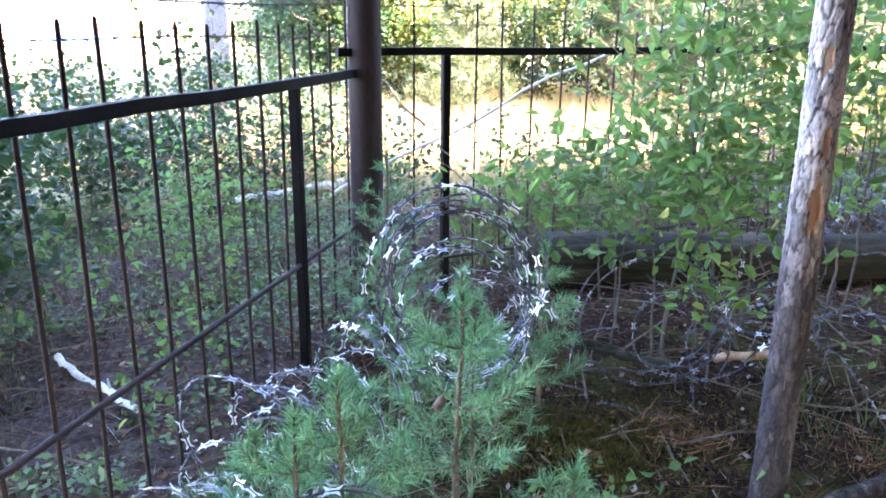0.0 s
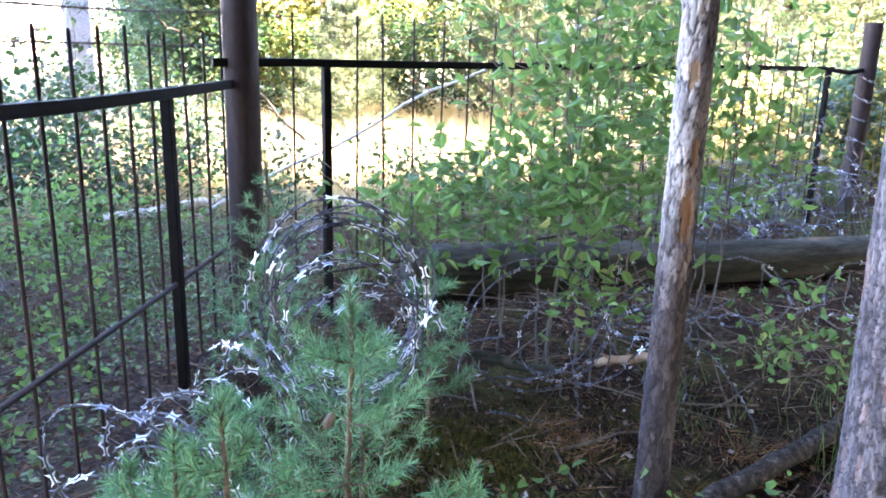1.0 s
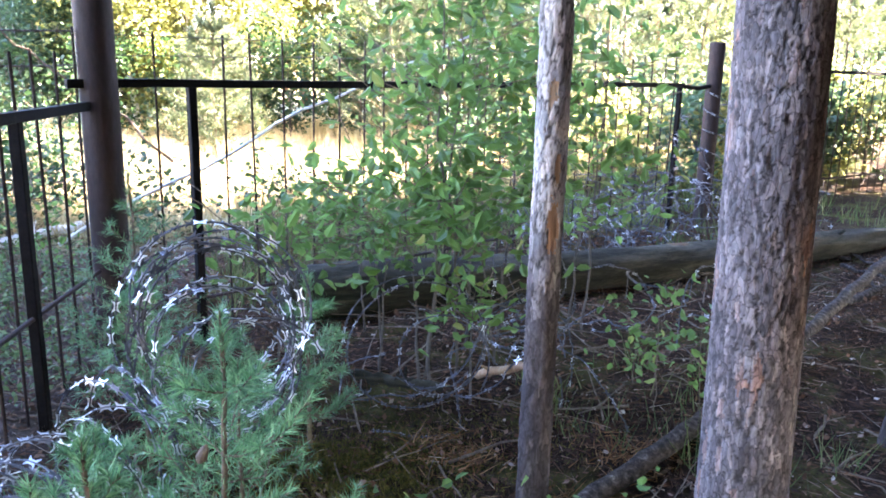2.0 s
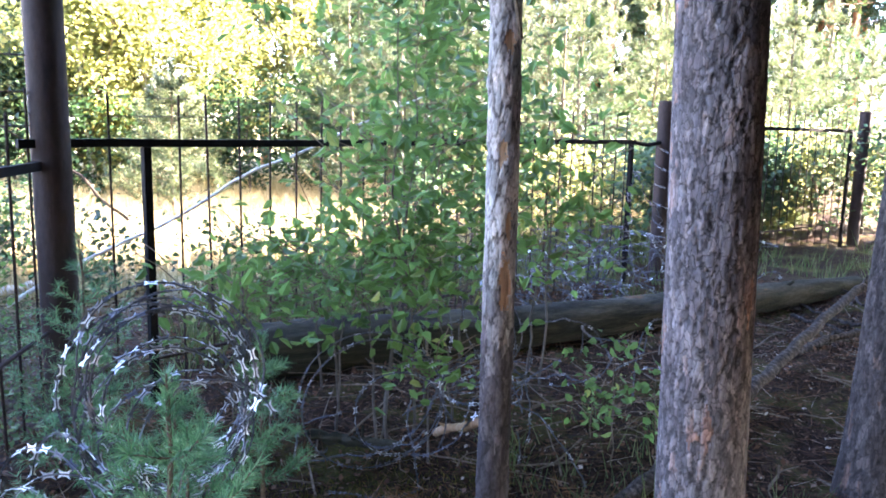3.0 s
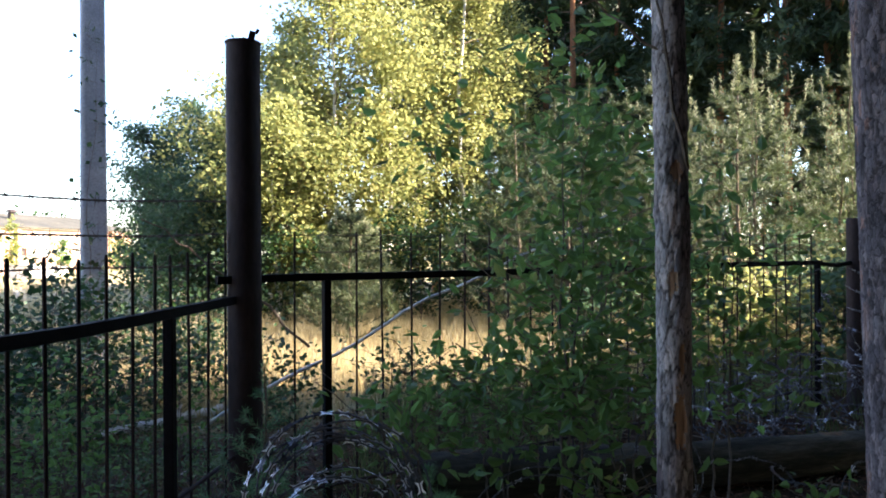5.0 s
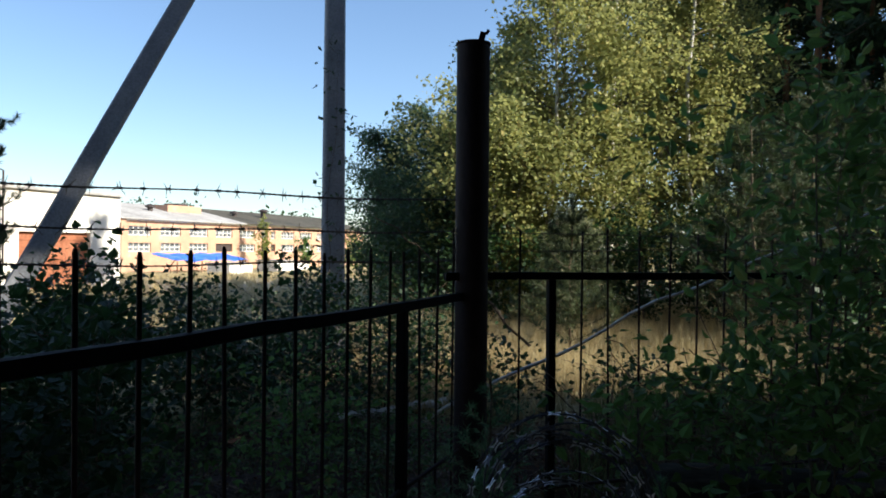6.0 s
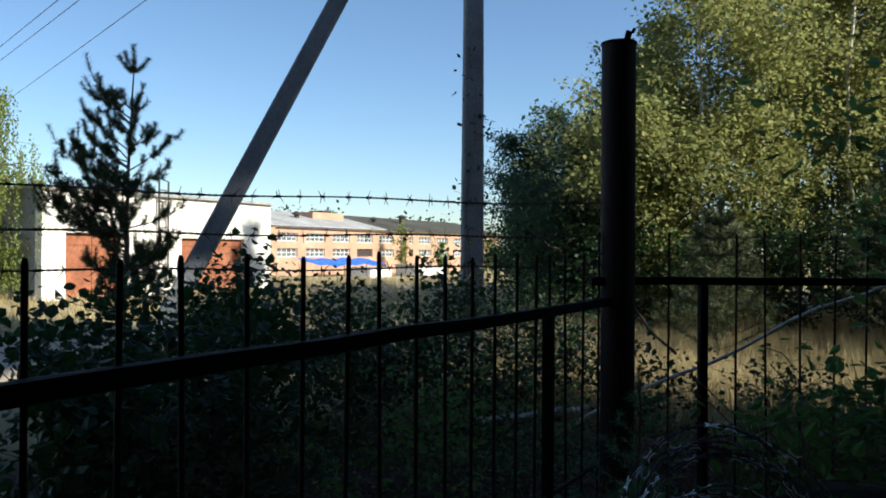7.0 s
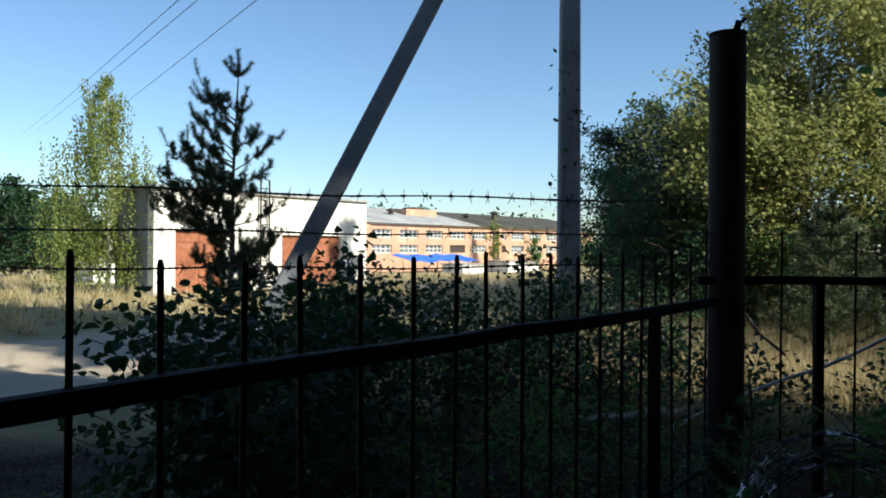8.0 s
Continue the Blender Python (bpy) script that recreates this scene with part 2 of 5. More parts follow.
M["aspen_leaf"] = leafy("aspen_leaf", [(0.0, (0.03, 0.06, 0.034)), (1.0, (0.08, 0.128, 0.07))], (0.13, 0.23, 0.1), 0.35, 0.45)
M["dry_grass"] = leafy("dry_grass", [(0.0, (0.3, 0.23, 0.1)), (0.5, (0.46, 0.375, 0.2)), (1.0, (0.6, 0.51, 0.32))], (0.6, 0.51, 0.3), 0.35, 0.7)
M["green_grass"] = leafy("green_grass", [(0.0, (0.04, 0.068, 0.022)), (0.6, (0.08, 0.115, 0.036)), (1.0, (0.2, 0.175, 0.08))], (0.16, 0.22, 0.06), 0.25, 0.6)


def ground_material():
    m, tree, bsdf = material("ground")
    geo = tree.nodes.new("ShaderNodeNewGeometry")
    attr = tree.nodes.new("ShaderNodeAttribute")
    attr.attribute_name = "kind"
    split = tree.nodes.new("ShaderNodeSeparateColor")
    tree.links.new(attr.outputs["Color"], split.inputs[0])
    fine = noise_out(tree, 28, 8, 0.75)
    broad = noise_out(tree, 2.2, 6, 0.7)
    soil = ramp(tree, fine, [(0.3, (0.006, 0.003, 0.0018)), (0.5, (0.022, 0.0105, 0.006)), (0.7, (0.08, 0.04, 0.022))])
    mossy = ramp(tree, fine, [(0.3, (0.022, 0.023, 0.007)), (0.6, (0.075, 0.064, 0.016))])
    moss_at = ramp(tree, broad, [(0.5, (0, 0, 0)), (0.62, (1, 1, 1))])
    litter = blend(tree, moss_at, soil, mossy)
    dry = ramp(tree, fine, [(0.3, (0.022, 0.014, 0.012)), (0.5, (0.075, 0.054, 0.046)), (0.72, (0.2, 0.155, 0.135))])
    litter = blend(tree, split.outputs[2], litter, dry)
    meadow = ramp(tree, fine, [(0.3, (0.22, 0.175, 0.085)), (0.7, (0.47, 0.385, 0.21))])
    sand = ramp(tree, fine, [(0.3, (0.42, 0.34, 0.25)), (0.7, (0.6, 0.5, 0.38))])
    one = blend(tree, split.outputs[0], litter, meadow)
    tree.links.new(blend(tree, split.outputs[1], one, sand), bsdf.inputs["Base Color"])
    bsdf.inputs["Roughness"].default_value = 0.95
    bsdf.inputs["Specular IOR Level"].default_value = 0.1
    bump(tree, bsdf, fine, 1.0, 0.03)
    return m


M["ground"] = ground_material()


# ---- mesh tools ----
class Pieces:
    """Collects vertices and faces and makes one mesh of them."""

    def __init__(self):
        self.v, self.f, self.n = [], [], 0

    def add(self, verts, faces):
        verts, faces = np.asarray(verts, float).reshape(-1, 3), np.asarray(faces, int)
        self.v.append(verts)
        self.f.append(faces + self.n)
        self.n += len(verts)
        return self

    def mesh(self, name, mat, smooth=False):
        me = bpy.data.meshes.new(name)
        v = np.concatenate(self.v)
        counts = np.concatenate([np.full(len(f), f.shape[1]) for f in self.f])
        corners = np.concatenate([f.ravel() for f in self.f])
        me.vertices.add(len(v))
        me.vertices.foreach_set("co", v.ravel())
        me.loops.add(len(corners))
        me.loops.foreach_set("vertex_index", corners)
        me.polygons.add(len(counts))
        me.polygons.foreach_set("loop_start", np.r_[0, np.cumsum(counts)[:-1]])
        me.polygons.foreach_set("use_smooth", np.full(len(counts), smooth))
        me.update(calc_edges=True)
        me.validate()
        me.materials.append(mat)
        return me


def part(name, pieces, mat, parent=None, label="", smooth=False, m=None):
    ob = new(name, pieces.mesh(name, mat, smooth) if isinstance(pieces, Pieces) else pieces)
    if m is not None:
        ob.matrix_basis = m
    if parent is not None:
        ob.parent = parent
    if label:
        ob["label"] = label
    return ob


def shade_points(ob, name, values):
    """Stores a colour for each vertex."""
    layer = ob.data.color_attributes.new(name, "FLOAT_COLOR", "POINT")
    layer.data.foreach_set("color", np.asarray(values, float).ravel())


def thing(name, at, label, category, group="", kind=""):
    ob = new(name)
    ob.empty_display_size = 0.1
    ob.location = at
    return tagged(ob, label, category, group, kind)


def frames_along(path):
    path = np.asarray(path, float)
    way = np.gradient(path, axis=0)
    way /= np.linalg.norm(way, axis=1)[:, None] + 1e-9
    ref = np.where(np.abs(way[:, 2:3]) > 0.8, [[1.0, 0, 0]], [[0, 0, 1.0]])
    if len(path) > 2:
        ref = np.repeat(ref[:1], len(path), 0)
    side = np.cross(way, ref)
    side /= np.linalg.norm(side, axis=1)[:, None] + 1e-9
    return path, way, side, np.cross(side, way)


def tube(p, path, radii, sides=8, caps=True):
    """A round rod along a path, with a radius at each point."""
    path, way, side, up = frames_along(path)
    radii = np.broadcast_to(radii, len(path))
    a = np.linspace(0, 2 * np.pi, sides, endpoint=False)
    ring = (np.cos(a)[None, :, None] * side[:, None] + np.sin(a)[None, :, None] * up[:, None]) * radii[:, None, None] + path[:, None]
    n = len(path)
    i, j = np.meshgrid(np.arange(n - 1), np.arange(sides), indexing="ij")
    k = (j + 1) % sides
    p.add(ring.reshape(-1, 3), np.stack([i * sides + j, i * sides + k, (i + 1) * sides + k, (i + 1) * sides + j], -1).reshape(-1, 4))
    if caps:
        p.add(ring[0], [list(range(sides))[::-1]])
        p.add(ring[-1], [list(range(sides))])
    return p


def box(p, centre, size, m=None, bevel=0.0):
    """A box with chamfered edges."""
    bm = bmesh.new()
    bmesh.ops.create_cube(bm, size=1.0)
    for v in bm.verts:
        v.co = Vector((v.co.x * size[0], v.co.y * size[1], v.co.z * size[2]))
    if bevel:
        bmesh.ops.bevel(bm, geom=bm.edges[:], offset=bevel, segments=1, affect="EDGES")
    bm.verts.index_update()
    verts = [(m @ (v.co + Vector(centre)) if m else v.co + Vector(centre)) for v in bm.verts]
    base = np.array([tuple(v) for v in verts])
    for f in bm.faces:
        p.f.append(np.array([[v.index for v in f.verts]]) + p.n)
    p.v.append(base)
    p.n += len(base)
    bm.free()
    return p


def rough_path(a, b, n, wander, seed):
    rng = np.random.default_rng(seed)
    t = np.linspace(0, 1, n)[:, None]
    walk_off = np.cumsum(rng.normal(0, 1, (n, 3)), 0)
    walk_off -= walk_off[0] + (walk_off[-1] - walk_off[0]) * t
    return np.asarray(a) * (1 - t) + np.asarray(b) * t + walk_off * wander / math.sqrt(n)


def turned(rng, n):
    """n random rotations as three axes each."""
    q = rng.normal(size=(n, 4))
    q /= np.linalg.norm(q, axis=1)[:, None]
    w, x, y, z = q.T
    return np.stack([np.stack([1 - 2 * (y * y + z * z), 2 * (x * y + z * w), 2 * (x * z - y * w)], -1),
                     np.stack([2 * (x * y - z * w), 1 - 2 * (x * x + z * z), 2 * (y * z + x * w)], -1),
                     np.stack([2 * (x * z + y * w), 2 * (y * z - x * w), 1 - 2 * (x * x + y * y)], -1)], 1)


def leaves(p, at, size, rng, aspect=0.6, along=None, flat=0.0, fold=0.25, simple=False):
    """Pointed leaves, folded along the midrib, at the given places."""
    n = len(at)
    size = np.broadcast_to(size, n)[:, None]
    ax = turned(rng, n)
    u, w = ax[:, 0], ax[:, 1]
    if along is not None:
        u = u * 0.5 + along
        u /= np.linalg.norm(u, axis=1)[:, None]
    if flat:
        w = w * (1 - flat)
        w[:, 2] *= 0.3
        u[:, 2] *= 1 - 0.6 * flat
        u /= np.linalg.norm(u, axis=1)[:, None]
    w = w - (w * u).sum(1)[:, None] * u
    w /= np.linalg.norm(w, axis=1)[:, None] + 1e-9
    nn = np.cross(u, w)
    half = aspect * 0.5
    if simple:
        v = np.stack([at, at + (u * 0.5 + w * half) * size, at + u * size, at + (u * 0.5 - w * half) * size], 1)
        f = np.arange(n)[:, None] * 4
        p.add(v.reshape(-1, 3), np.concatenate([f + [0, 1, 2], f + [0, 2, 3]]) if fold else f + [0, 1, 2, 3])
        return p
    lift = nn * fold * half
    v = np.stack([at, at + (u * 0.3 + w * half * 0.9 + lift) * size, at + (u * 0.7 + w * half * 0.7 + lift) * size, at + (u - nn * 0.12) * size,
                  at + (u * 0.7 - w * half * 0.7 + lift) * size, at + (u * 0.3 - w * half * 0.9 + lift) * size], 1)
    f = np.arange(n)[:, None] * 6
    p.add(v.reshape(-1, 3), np.concatenate([f + [0, 1, 2, 3], f + [0, 3, 4, 5]]))
    return p


def blades(p, base, tip, width, rng):
    """Thin pointed strips (grass, needles): one triangle each."""
    way = tip - base
    side = np.cross(way, rng.normal(size=way.shape))
    side /= np.linalg.norm(side, axis=1)[:, None] + 1e-9
    side *= np.broadcast_to(width, len(base))[:, None] / 2
    n = len(base)
    p.add(np.stack([base - side, base + side, tip], 1).reshape(-1, 3), np.arange(3 * n).reshape(-1, 3))
    return p


# ---- ground ----
FENCE_A = np.array([0.417, 2.783])
FENCE_WAY = np.array([math.sin(radians(50.0)), math.cos(radians(50.0))])


RIPPLES = [(0.3, 0.62, 0.006), (1.9, 0.47, 0.006), (2.7, 0.35, 0.005), (0.9, 0.29, 0.004), (2.2, 0.21, 0.004), (1.3, 0.17, 0.003)]


def height(x, y):
    """The lie of the land: nearly level, with a mossy hump, falling off towards the far works."""
    x, y = np.asarray(x, float), np.asarray(y, float)
    far = np.clip((np.hypot(x, y) - 30) / 40, 0, 1)
    z = -0.9 * far * far * (3 - 2 * far) * np.clip(-x / 30, 0, 1)
    z = z - 0.06 * np.exp(-((x - 2.0) ** 2 + (y - 1.2) ** 2) / 1.2) + 0.1 * np.exp(-((x - 1.3) ** 2 + (y - 1.25) ** 2) / 0.12)
    near = np.clip(1.6 - np.hypot(x, y - 2) / 30, 0, 1)
    z = z + near * (0.03 * np.sin(2.1 * x + 1.3 * y) + 0.025 * np.sin(3.7 * y - 1.9 * x) + 0.012 * np.sin(9 * x + 2) * np.sin(8 * y))
    for k, (a, wave, amp) in enumerate(RIPPLES):
        z = z + near * amp * np.sin((x * math.cos(a) + y * math.sin(a)) * 2 * math.pi / wave + k * 1.7)
    return z - 0.02


def build_ground():
    r = np.r_[np.linspace(0, 6, 130), np.geomspace(6.2, 40, 50), np.geomspace(43, 1500, 30)]
    a = np.linspace(0, 2 * np.pi, 320, endpoint=False)
    rr, aa = np.meshgrid(r, a, indexing="ij")
    x, y = 1 + rr * np.cos(aa), 1 + rr * np.sin(aa)
    v = np.stack([x, y, height(x, y)], -1).reshape(-1, 3)
    n = len(a)
    i, j = np.meshgrid(np.arange(len(r) - 1), np.arange(n), indexing="ij")
    k = (j + 1) % n
    p = Pieces().add(v, np.stack([i * n + j, (i + 1) * n + j, (i + 1) * n + k, i * n + k], -1).reshape(-1, 4))
    ob = part("ground", p, M["ground"], smooth=True)
    tagged(ob, "forest floor of needles and moss running out to dry meadow and a sandy track", "ground", kind="structure")
    kind = ob.data.color_attributes.new("kind", "FLOAT_COLOR", "POINT")
    px, py = v[:, 0], v[:, 1]
    wob = 0.8 * np.sin(0.7 * px + 0.5) + 0.5 * np.sin(1.3 * py)
    beyond = (px - FENCE_A[0]) * -FENCE_WAY[1] + (py - FENCE_A[1]) * FENCE_WAY[0]
    meadow = np.clip((beyond - 2.2 + wob * 0.5) / 1.0, 0, 1)
    meadow = np.maximum(meadow, np.clip((-px - 6.0 + wob) / 1.5, 0, 1))
    along = -px
    track = np.clip((along - 6.6 + wob * 0.2) / 0.7, 0, 1) * np.clip((13.2 - along + wob * 0.3) / 0.8, 0, 1) * np.clip((9.5 - py) / 3, 0, 1)
    yard = np.clip((-px - 14) / 3, 0, 1) * np.clip((px + 48) / 4, 0, 1) * np.clip((py - 19) / 3, 0, 1) * np.clip((60 - py) / 5, 0, 1) * 0.7
    dry = np.clip((0.15 - px + 0.1 * wob) / 0.5, 0, 1) * np.clip((6.5 - py) / 1.5, 0, 1)
    col = np.stack([meadow, np.maximum(track, yard), dry, 0 * px + 1], -1)
    kind.data.foreach_set("color", col.ravel())


build_ground()
# ---- fences ----
def bar_mesh(length, radius):
    """One round bar with a cut, slightly tapered top."""
    p = Pieces()
    z = np.array([0, length * 0.35, length * 0.7, length - 0.012, length])
    return tube(p, np.stack([0 * z, 0 * z, z], -1), [radius, radius, radius, radius, radius * 0.6], 8)


def fence(name, start, way, first, last, spacing, rail_z, top_z, low_z, rail_from, rail_to, posts, label, rail_size, low=True, thin=0.0065):
    ob = thing(name, (start[0], start[1], 0), label, "fence")
    turn = Matrix.Rotation(math.atan2(way[1], way[0]), 4, "Z")
    rng = np.random.default_rng(100 + first)

    length = rail_to - rail_from
    p = Pieces()
    n = 14
    xs = np.linspace(rail_from, rail_to, n)
    sag = rng.normal(0, 0.003, n)
    h, w = rail_size
    ring = [(-w / 2, -h / 2), (-w / 2 + 0.006, -h / 2 - 0.003), (w / 2, -h / 2), (w / 2, h / 2), (0, h / 2 + 0.002), (-w / 2, h / 2)]
    v = [(x, yy, rail_z + zz + s) for x, s in zip(xs, sag) for yy, zz in ring]
    k = len(ring)
    f = [(i * k + j, i * k + (j + 1) % k, (i + 1) * k + (j + 1) % k, (i + 1) * k + j) for i in range(n - 1) for j in range(k)]
    p.add(v, f)
    p.add(v[:k], [list(range(k))[::-1]])
    p.add(v[-k:], [list(range(k))])
    part("top_rail", p, M["black_paint"], ob, "black painted steel rail", m=turn)
    if low:
        p = Pieces()
        tube(p, rough_path((rail_from + 0.02, 0, low_z), (rail_to - 0.02, 0, low_z), 16, 0.008, 5), 0.011, 8)
        part("lower_rail", p, M["rebar"], ob, m=turn)
    bar = bar_mesh(top_z - 0.07, thin).mesh("bar", M["rebar"], True)
    for i in range(first, last + 1):
        at = i * spacing
        if any(abs(at - q) < 0.06 for q in posts):
            continue
        lean = Matrix.Rotation(rng.normal(0, 0.006), 4, "X") @ Matrix.Rotation(rng.normal(0, 0.006), 4, "Y")
        xy = turn @ Vector((at, rng.normal(0, 0.003) + 0.018, 0))
        part("bar", bar, None, ob, m=Matrix.Translation((xy.x, xy.y, 0.07 + rng.normal(0, 0.009))) @ lean)
    for q in posts:
        xy = turn @ Vector((q, 0, 0))
        ground = float(height(start[0] + xy.x, start[1] + xy.y))
        p = Pieces()
        box(p, (q, 0, (rail_z - h / 2 + ground - 0.3) / 2), (0.045, 0.045, rail_z - h / 2 - ground + 0.3), bevel=0.004)
        part("post", p, M["black_paint"], ob, "black square steel post", m=turn)
    return ob


def steel_pipe(at, radius, top, label, lean=0.0, stub=True):
    ob = thing("pipe_post", (at[0], at[1], float(height(*at))), label, "post")
    base = float(height(*at))
    p = Pieces()
    zs = np.linspace(-0.35, top - base - 0.012, 24)
    a = np.linspace(0, 2 * np.pi, 40, endpoint=False)
    rng = np.random.default_rng(3)
    dent = 1 + 0.006 * np.sin(3 * a[None] + zs[:, None] * 2) + rng.normal(0, 0.0012, (len(zs), len(a)))
    v = np.stack([np.cos(a)[None] * radius * dent + lean * zs[:, None], np.sin(a)[None] * radius * dent, zs[:, None] + 0 * a[None]], -1)
    n, k = len(zs), len(a)
    i, j = np.meshgrid(np.arange(n - 1), np.arange(k), indexing="ij")
    jj = (j + 1) % k
    p.add(v.reshape(-1, 3), np.stack([i * k + j, i * k + jj, (i + 1) * k + jj, (i + 1) * k + j], -1).reshape(-1, 4))
    part("pipe", p, M["pipe_rust"], ob, smooth=True)
    if stub:
        p = Pieces()
        z = top - base
        tube(p, [(lean * z, 0, z - 0.014), (lean * z, 0, z - 0.008), (lean * z, 0, z)], [radius * 1.0, radius * 1.06, radius * 1.05], 40)
        part("cap", p, M["pipe_rust"], ob, "welded steel cap plate")
        p = Pieces()
        box(p, (0, 0, 0.026), (0.035, 0.008, 0.055), pose(radius * 0.6 + lean * z, -radius * 0.35, z, 0, 14, 25), 0.003)
        box(p, (0.004, 0, 0.062), (0.018, 0.009, 0.03), pose(radius * 0.6 + lean * z, -radius * 0.35, z, 0, 30, 25), 0.003)
        part("lug", p, M["pipe_rust"], ob, "small welded lug on the cap")
    else:
        p = Pieces()
        z = top - base
        tube(p, [(lean * z, 0, z - 0.014), (lean * z, 0, z)], [radius, radius * 0.9], 40)
        part("cap", p, M["pipe_rust"], ob)
    return ob


LEFT_END = np.array([0.0, -2.4])
fence("bar_fence", (0.0, 0.0), (0, 1), -12, 11, 0.19, 1.345, 1.60, 0.505, -2.6, 2.42, [1.632], "black steel bar fence with spiked tops running to the corner pipe", (0.042, 0.04), thin=0.0072)
fence("bar_fence", FENCE_A, FENCE_WAY, -3, 26, 0.1985, 1.455, 1.725, 0.24, -0.645, 5.3, [0.0, 5.24], "black steel bar fence with spiked tops behind the bushes", (0.04, 0.04), thin=0.0065)
WAY_C = np.array([0.866, 0.5])
fence("bar_fence", (4.95, 6.58), WAY_C, 1, 21, 0.1985, 1.62, 1.9, 0.3, 0.3, 4.35, [4.3], "black steel bar fence under the pines", (0.04, 0.04), thin=0.0065)
steel_pipe((0.035, 2.485), 0.092, 2.745, "tall rusty steel corner pipe with a capped top")
steel_pipe((4.93, 6.5), 0.082, 1.89, "short rusty steel pipe post wound with razor wire", stub=False)
steel_pipe((8.95, 8.85), 0.082, 1.9, "rusty steel pipe post beside the far fence", stub=False)
p = Pieces()
a, b = FENCE_A + FENCE_WAY * 5.28, np.array([4.93, 6.5])
tube(p, [(*a, 1.44), (*((a + b) / 2), 1.42), (*b, 1.45)], 0.022, 10)
tagged(part("bracket", p, M["black_paint"]), "short black steel tie from the fence end to the pipe post", "bracket")


for z in (1.6, 1.69):
    a, b = FENCE_A - FENCE_WAY * 0.6, FENCE_A + FENCE_WAY * 5.3
    tagged(part("fence_wire", tube(Pieces(), rough_path((*a, z), (*b, z + 0.03), 24, 0.02, int(z * 100)), 0.0028, 5), M["barbed"]), "thin rusty wire strung between the fence spikes", "wire", "fence wires")


# ---- trunks ----
def plated(at, radius, top, rows, sides, cell, depth, seed, flare=0.25, taper=0.25, bend=(0, 0)):
    """A trunk whose bark stands out in long plates with furrows between."""
    base = float(height(*at)) - 0.12
    zs = np.r_[np.linspace(0, 3.0, rows * 3 // 4), np.linspace(3.05, top, rows - rows * 3 // 4)]
    a = np.linspace(0, 2 * np.pi, sides, endpoint=False)
    v = np.empty((rows, sides, 3))
    tone = np.ones((rows, sides, 4))
    off = seed * 7.3
    for i, z in enumerate(zs):
        r0 = radius * (1 - taper * z / 12 + flare * math.exp(-z / 0.25))
        for j, t in enumerate(a):
            c, s = math.cos(t), math.sin(t)
            q = Vector((c * radius / cell + off, s * radius / cell, z / (cell * 4.2)))
            q += noise.noise_vector(q * 1.1) * 0.42 + noise.noise_vector(q * 4.0) * 0.2
            d, pts = noise.voronoi(q)
            edge = min(1.0, (d[1] - d[0]) / 0.09)
            tone[i, j, :2] = edge ** 0.8, 0.5 + 0.5 * noise.cell(pts[0] * 5.7)
            fine = noise.noise(Vector((c * 9 + off, s * 9, z * 14))) + 0.6 * noise.noise(Vector((c * 24, s * 24, z * 40)))
            r = r0 + depth * 0.8 * (edge - 0.6) + depth * 0.22 * fine * edge
            v[i, j] = (c * r + bend[0] * z + 0.01 * math.sin(z * 0.9), s * r + bend[1] * z, z)
    i, j = np.meshgrid(np.arange(rows - 1), np.arange(sides), indexing="ij")
    jj = (j + 1) % sides
    p = Pieces().add(v.reshape(-1, 3), np.stack([i * sides + j, i * sides + jj, (i + 1) * sides + jj, (i + 1) * sides + j], -1).reshape(-1, 4))
    return p, base, tone


def crown_pine(p_limb, p_leaf, top, low, reach, count, rng, x=0.0, y=0.0, per=90, needle=0.11, width=0.007):
    """Boughs carrying tufts of needles."""
    for i in range(count):
        z = low + (top - low) * rng.random()
        t = rng.random() * 2 * np.pi
        r = reach * (0.35 + 0.65 * (1 - (z - low) / (top - low))) * rng.uniform(0.6, 1.0)
        tip = np.array([x + r * math.cos(t), y + r * math.sin(t), z + r * rng.uniform(0.05, 0.45)])
        path = rough_path((x, y, z), tip, 5, 0.08 * r, int(rng.integers(1e6)))
        tube(p_limb, path, np.linspace(0.02 + 0.006 * r, 0.006, 5), 3, False)
        for k in range(int(5 + r * 4)):
            s = rng.uniform(0.35, 1.0)
            c = path[0] * (1 - s) + tip * s + rng.normal(0, 0.13 * r, 3)
            out = rng.normal(size=(per, 3)) + [0.2 * math.cos(t), 0.2 * math.sin(t), 0.35]
            out /= np.linalg.norm(out, axis=1)[:, None]
            base = c + rng.normal(0, 0.07, (per, 3))
            blades(p_leaf, base, base + out * needle * rng.uniform(0.7, 1.2, (per, 1)), width, rng)


def big_pine():
    at = (2.66, 0.66)
    p, base, tone = plated(at, 0.137, 9.0, 640, 132, 0.024, 0.011, 1, flare=0.2, bend=(-0.034, 0))
    ob = thing("pine_tree", (*at, base), "tall pine with thick grey scaly bark beside the fence", "tree")
    shade_points(part("trunk", p, M["pine_bark"], ob, "grey-brown plated pine bark", smooth=True), "plate", tone)
    limb, leaf = Pieces(), Pieces()
    crown_pine(limb, leaf, 13.5, 5.5, 3.6, 150, np.random.default_rng(4), per=15, needle=0.5, width=0.12)
    tube(limb, [(-0.3, 0, 8.8), (-0.25, 0, 13.4)], [0.1, 0.02], 8)
    part("limbwork", limb, M["orange_bark"], ob)
    tagged(part("crown", leaf, M["dark_needles"], ob), kind="stuff")


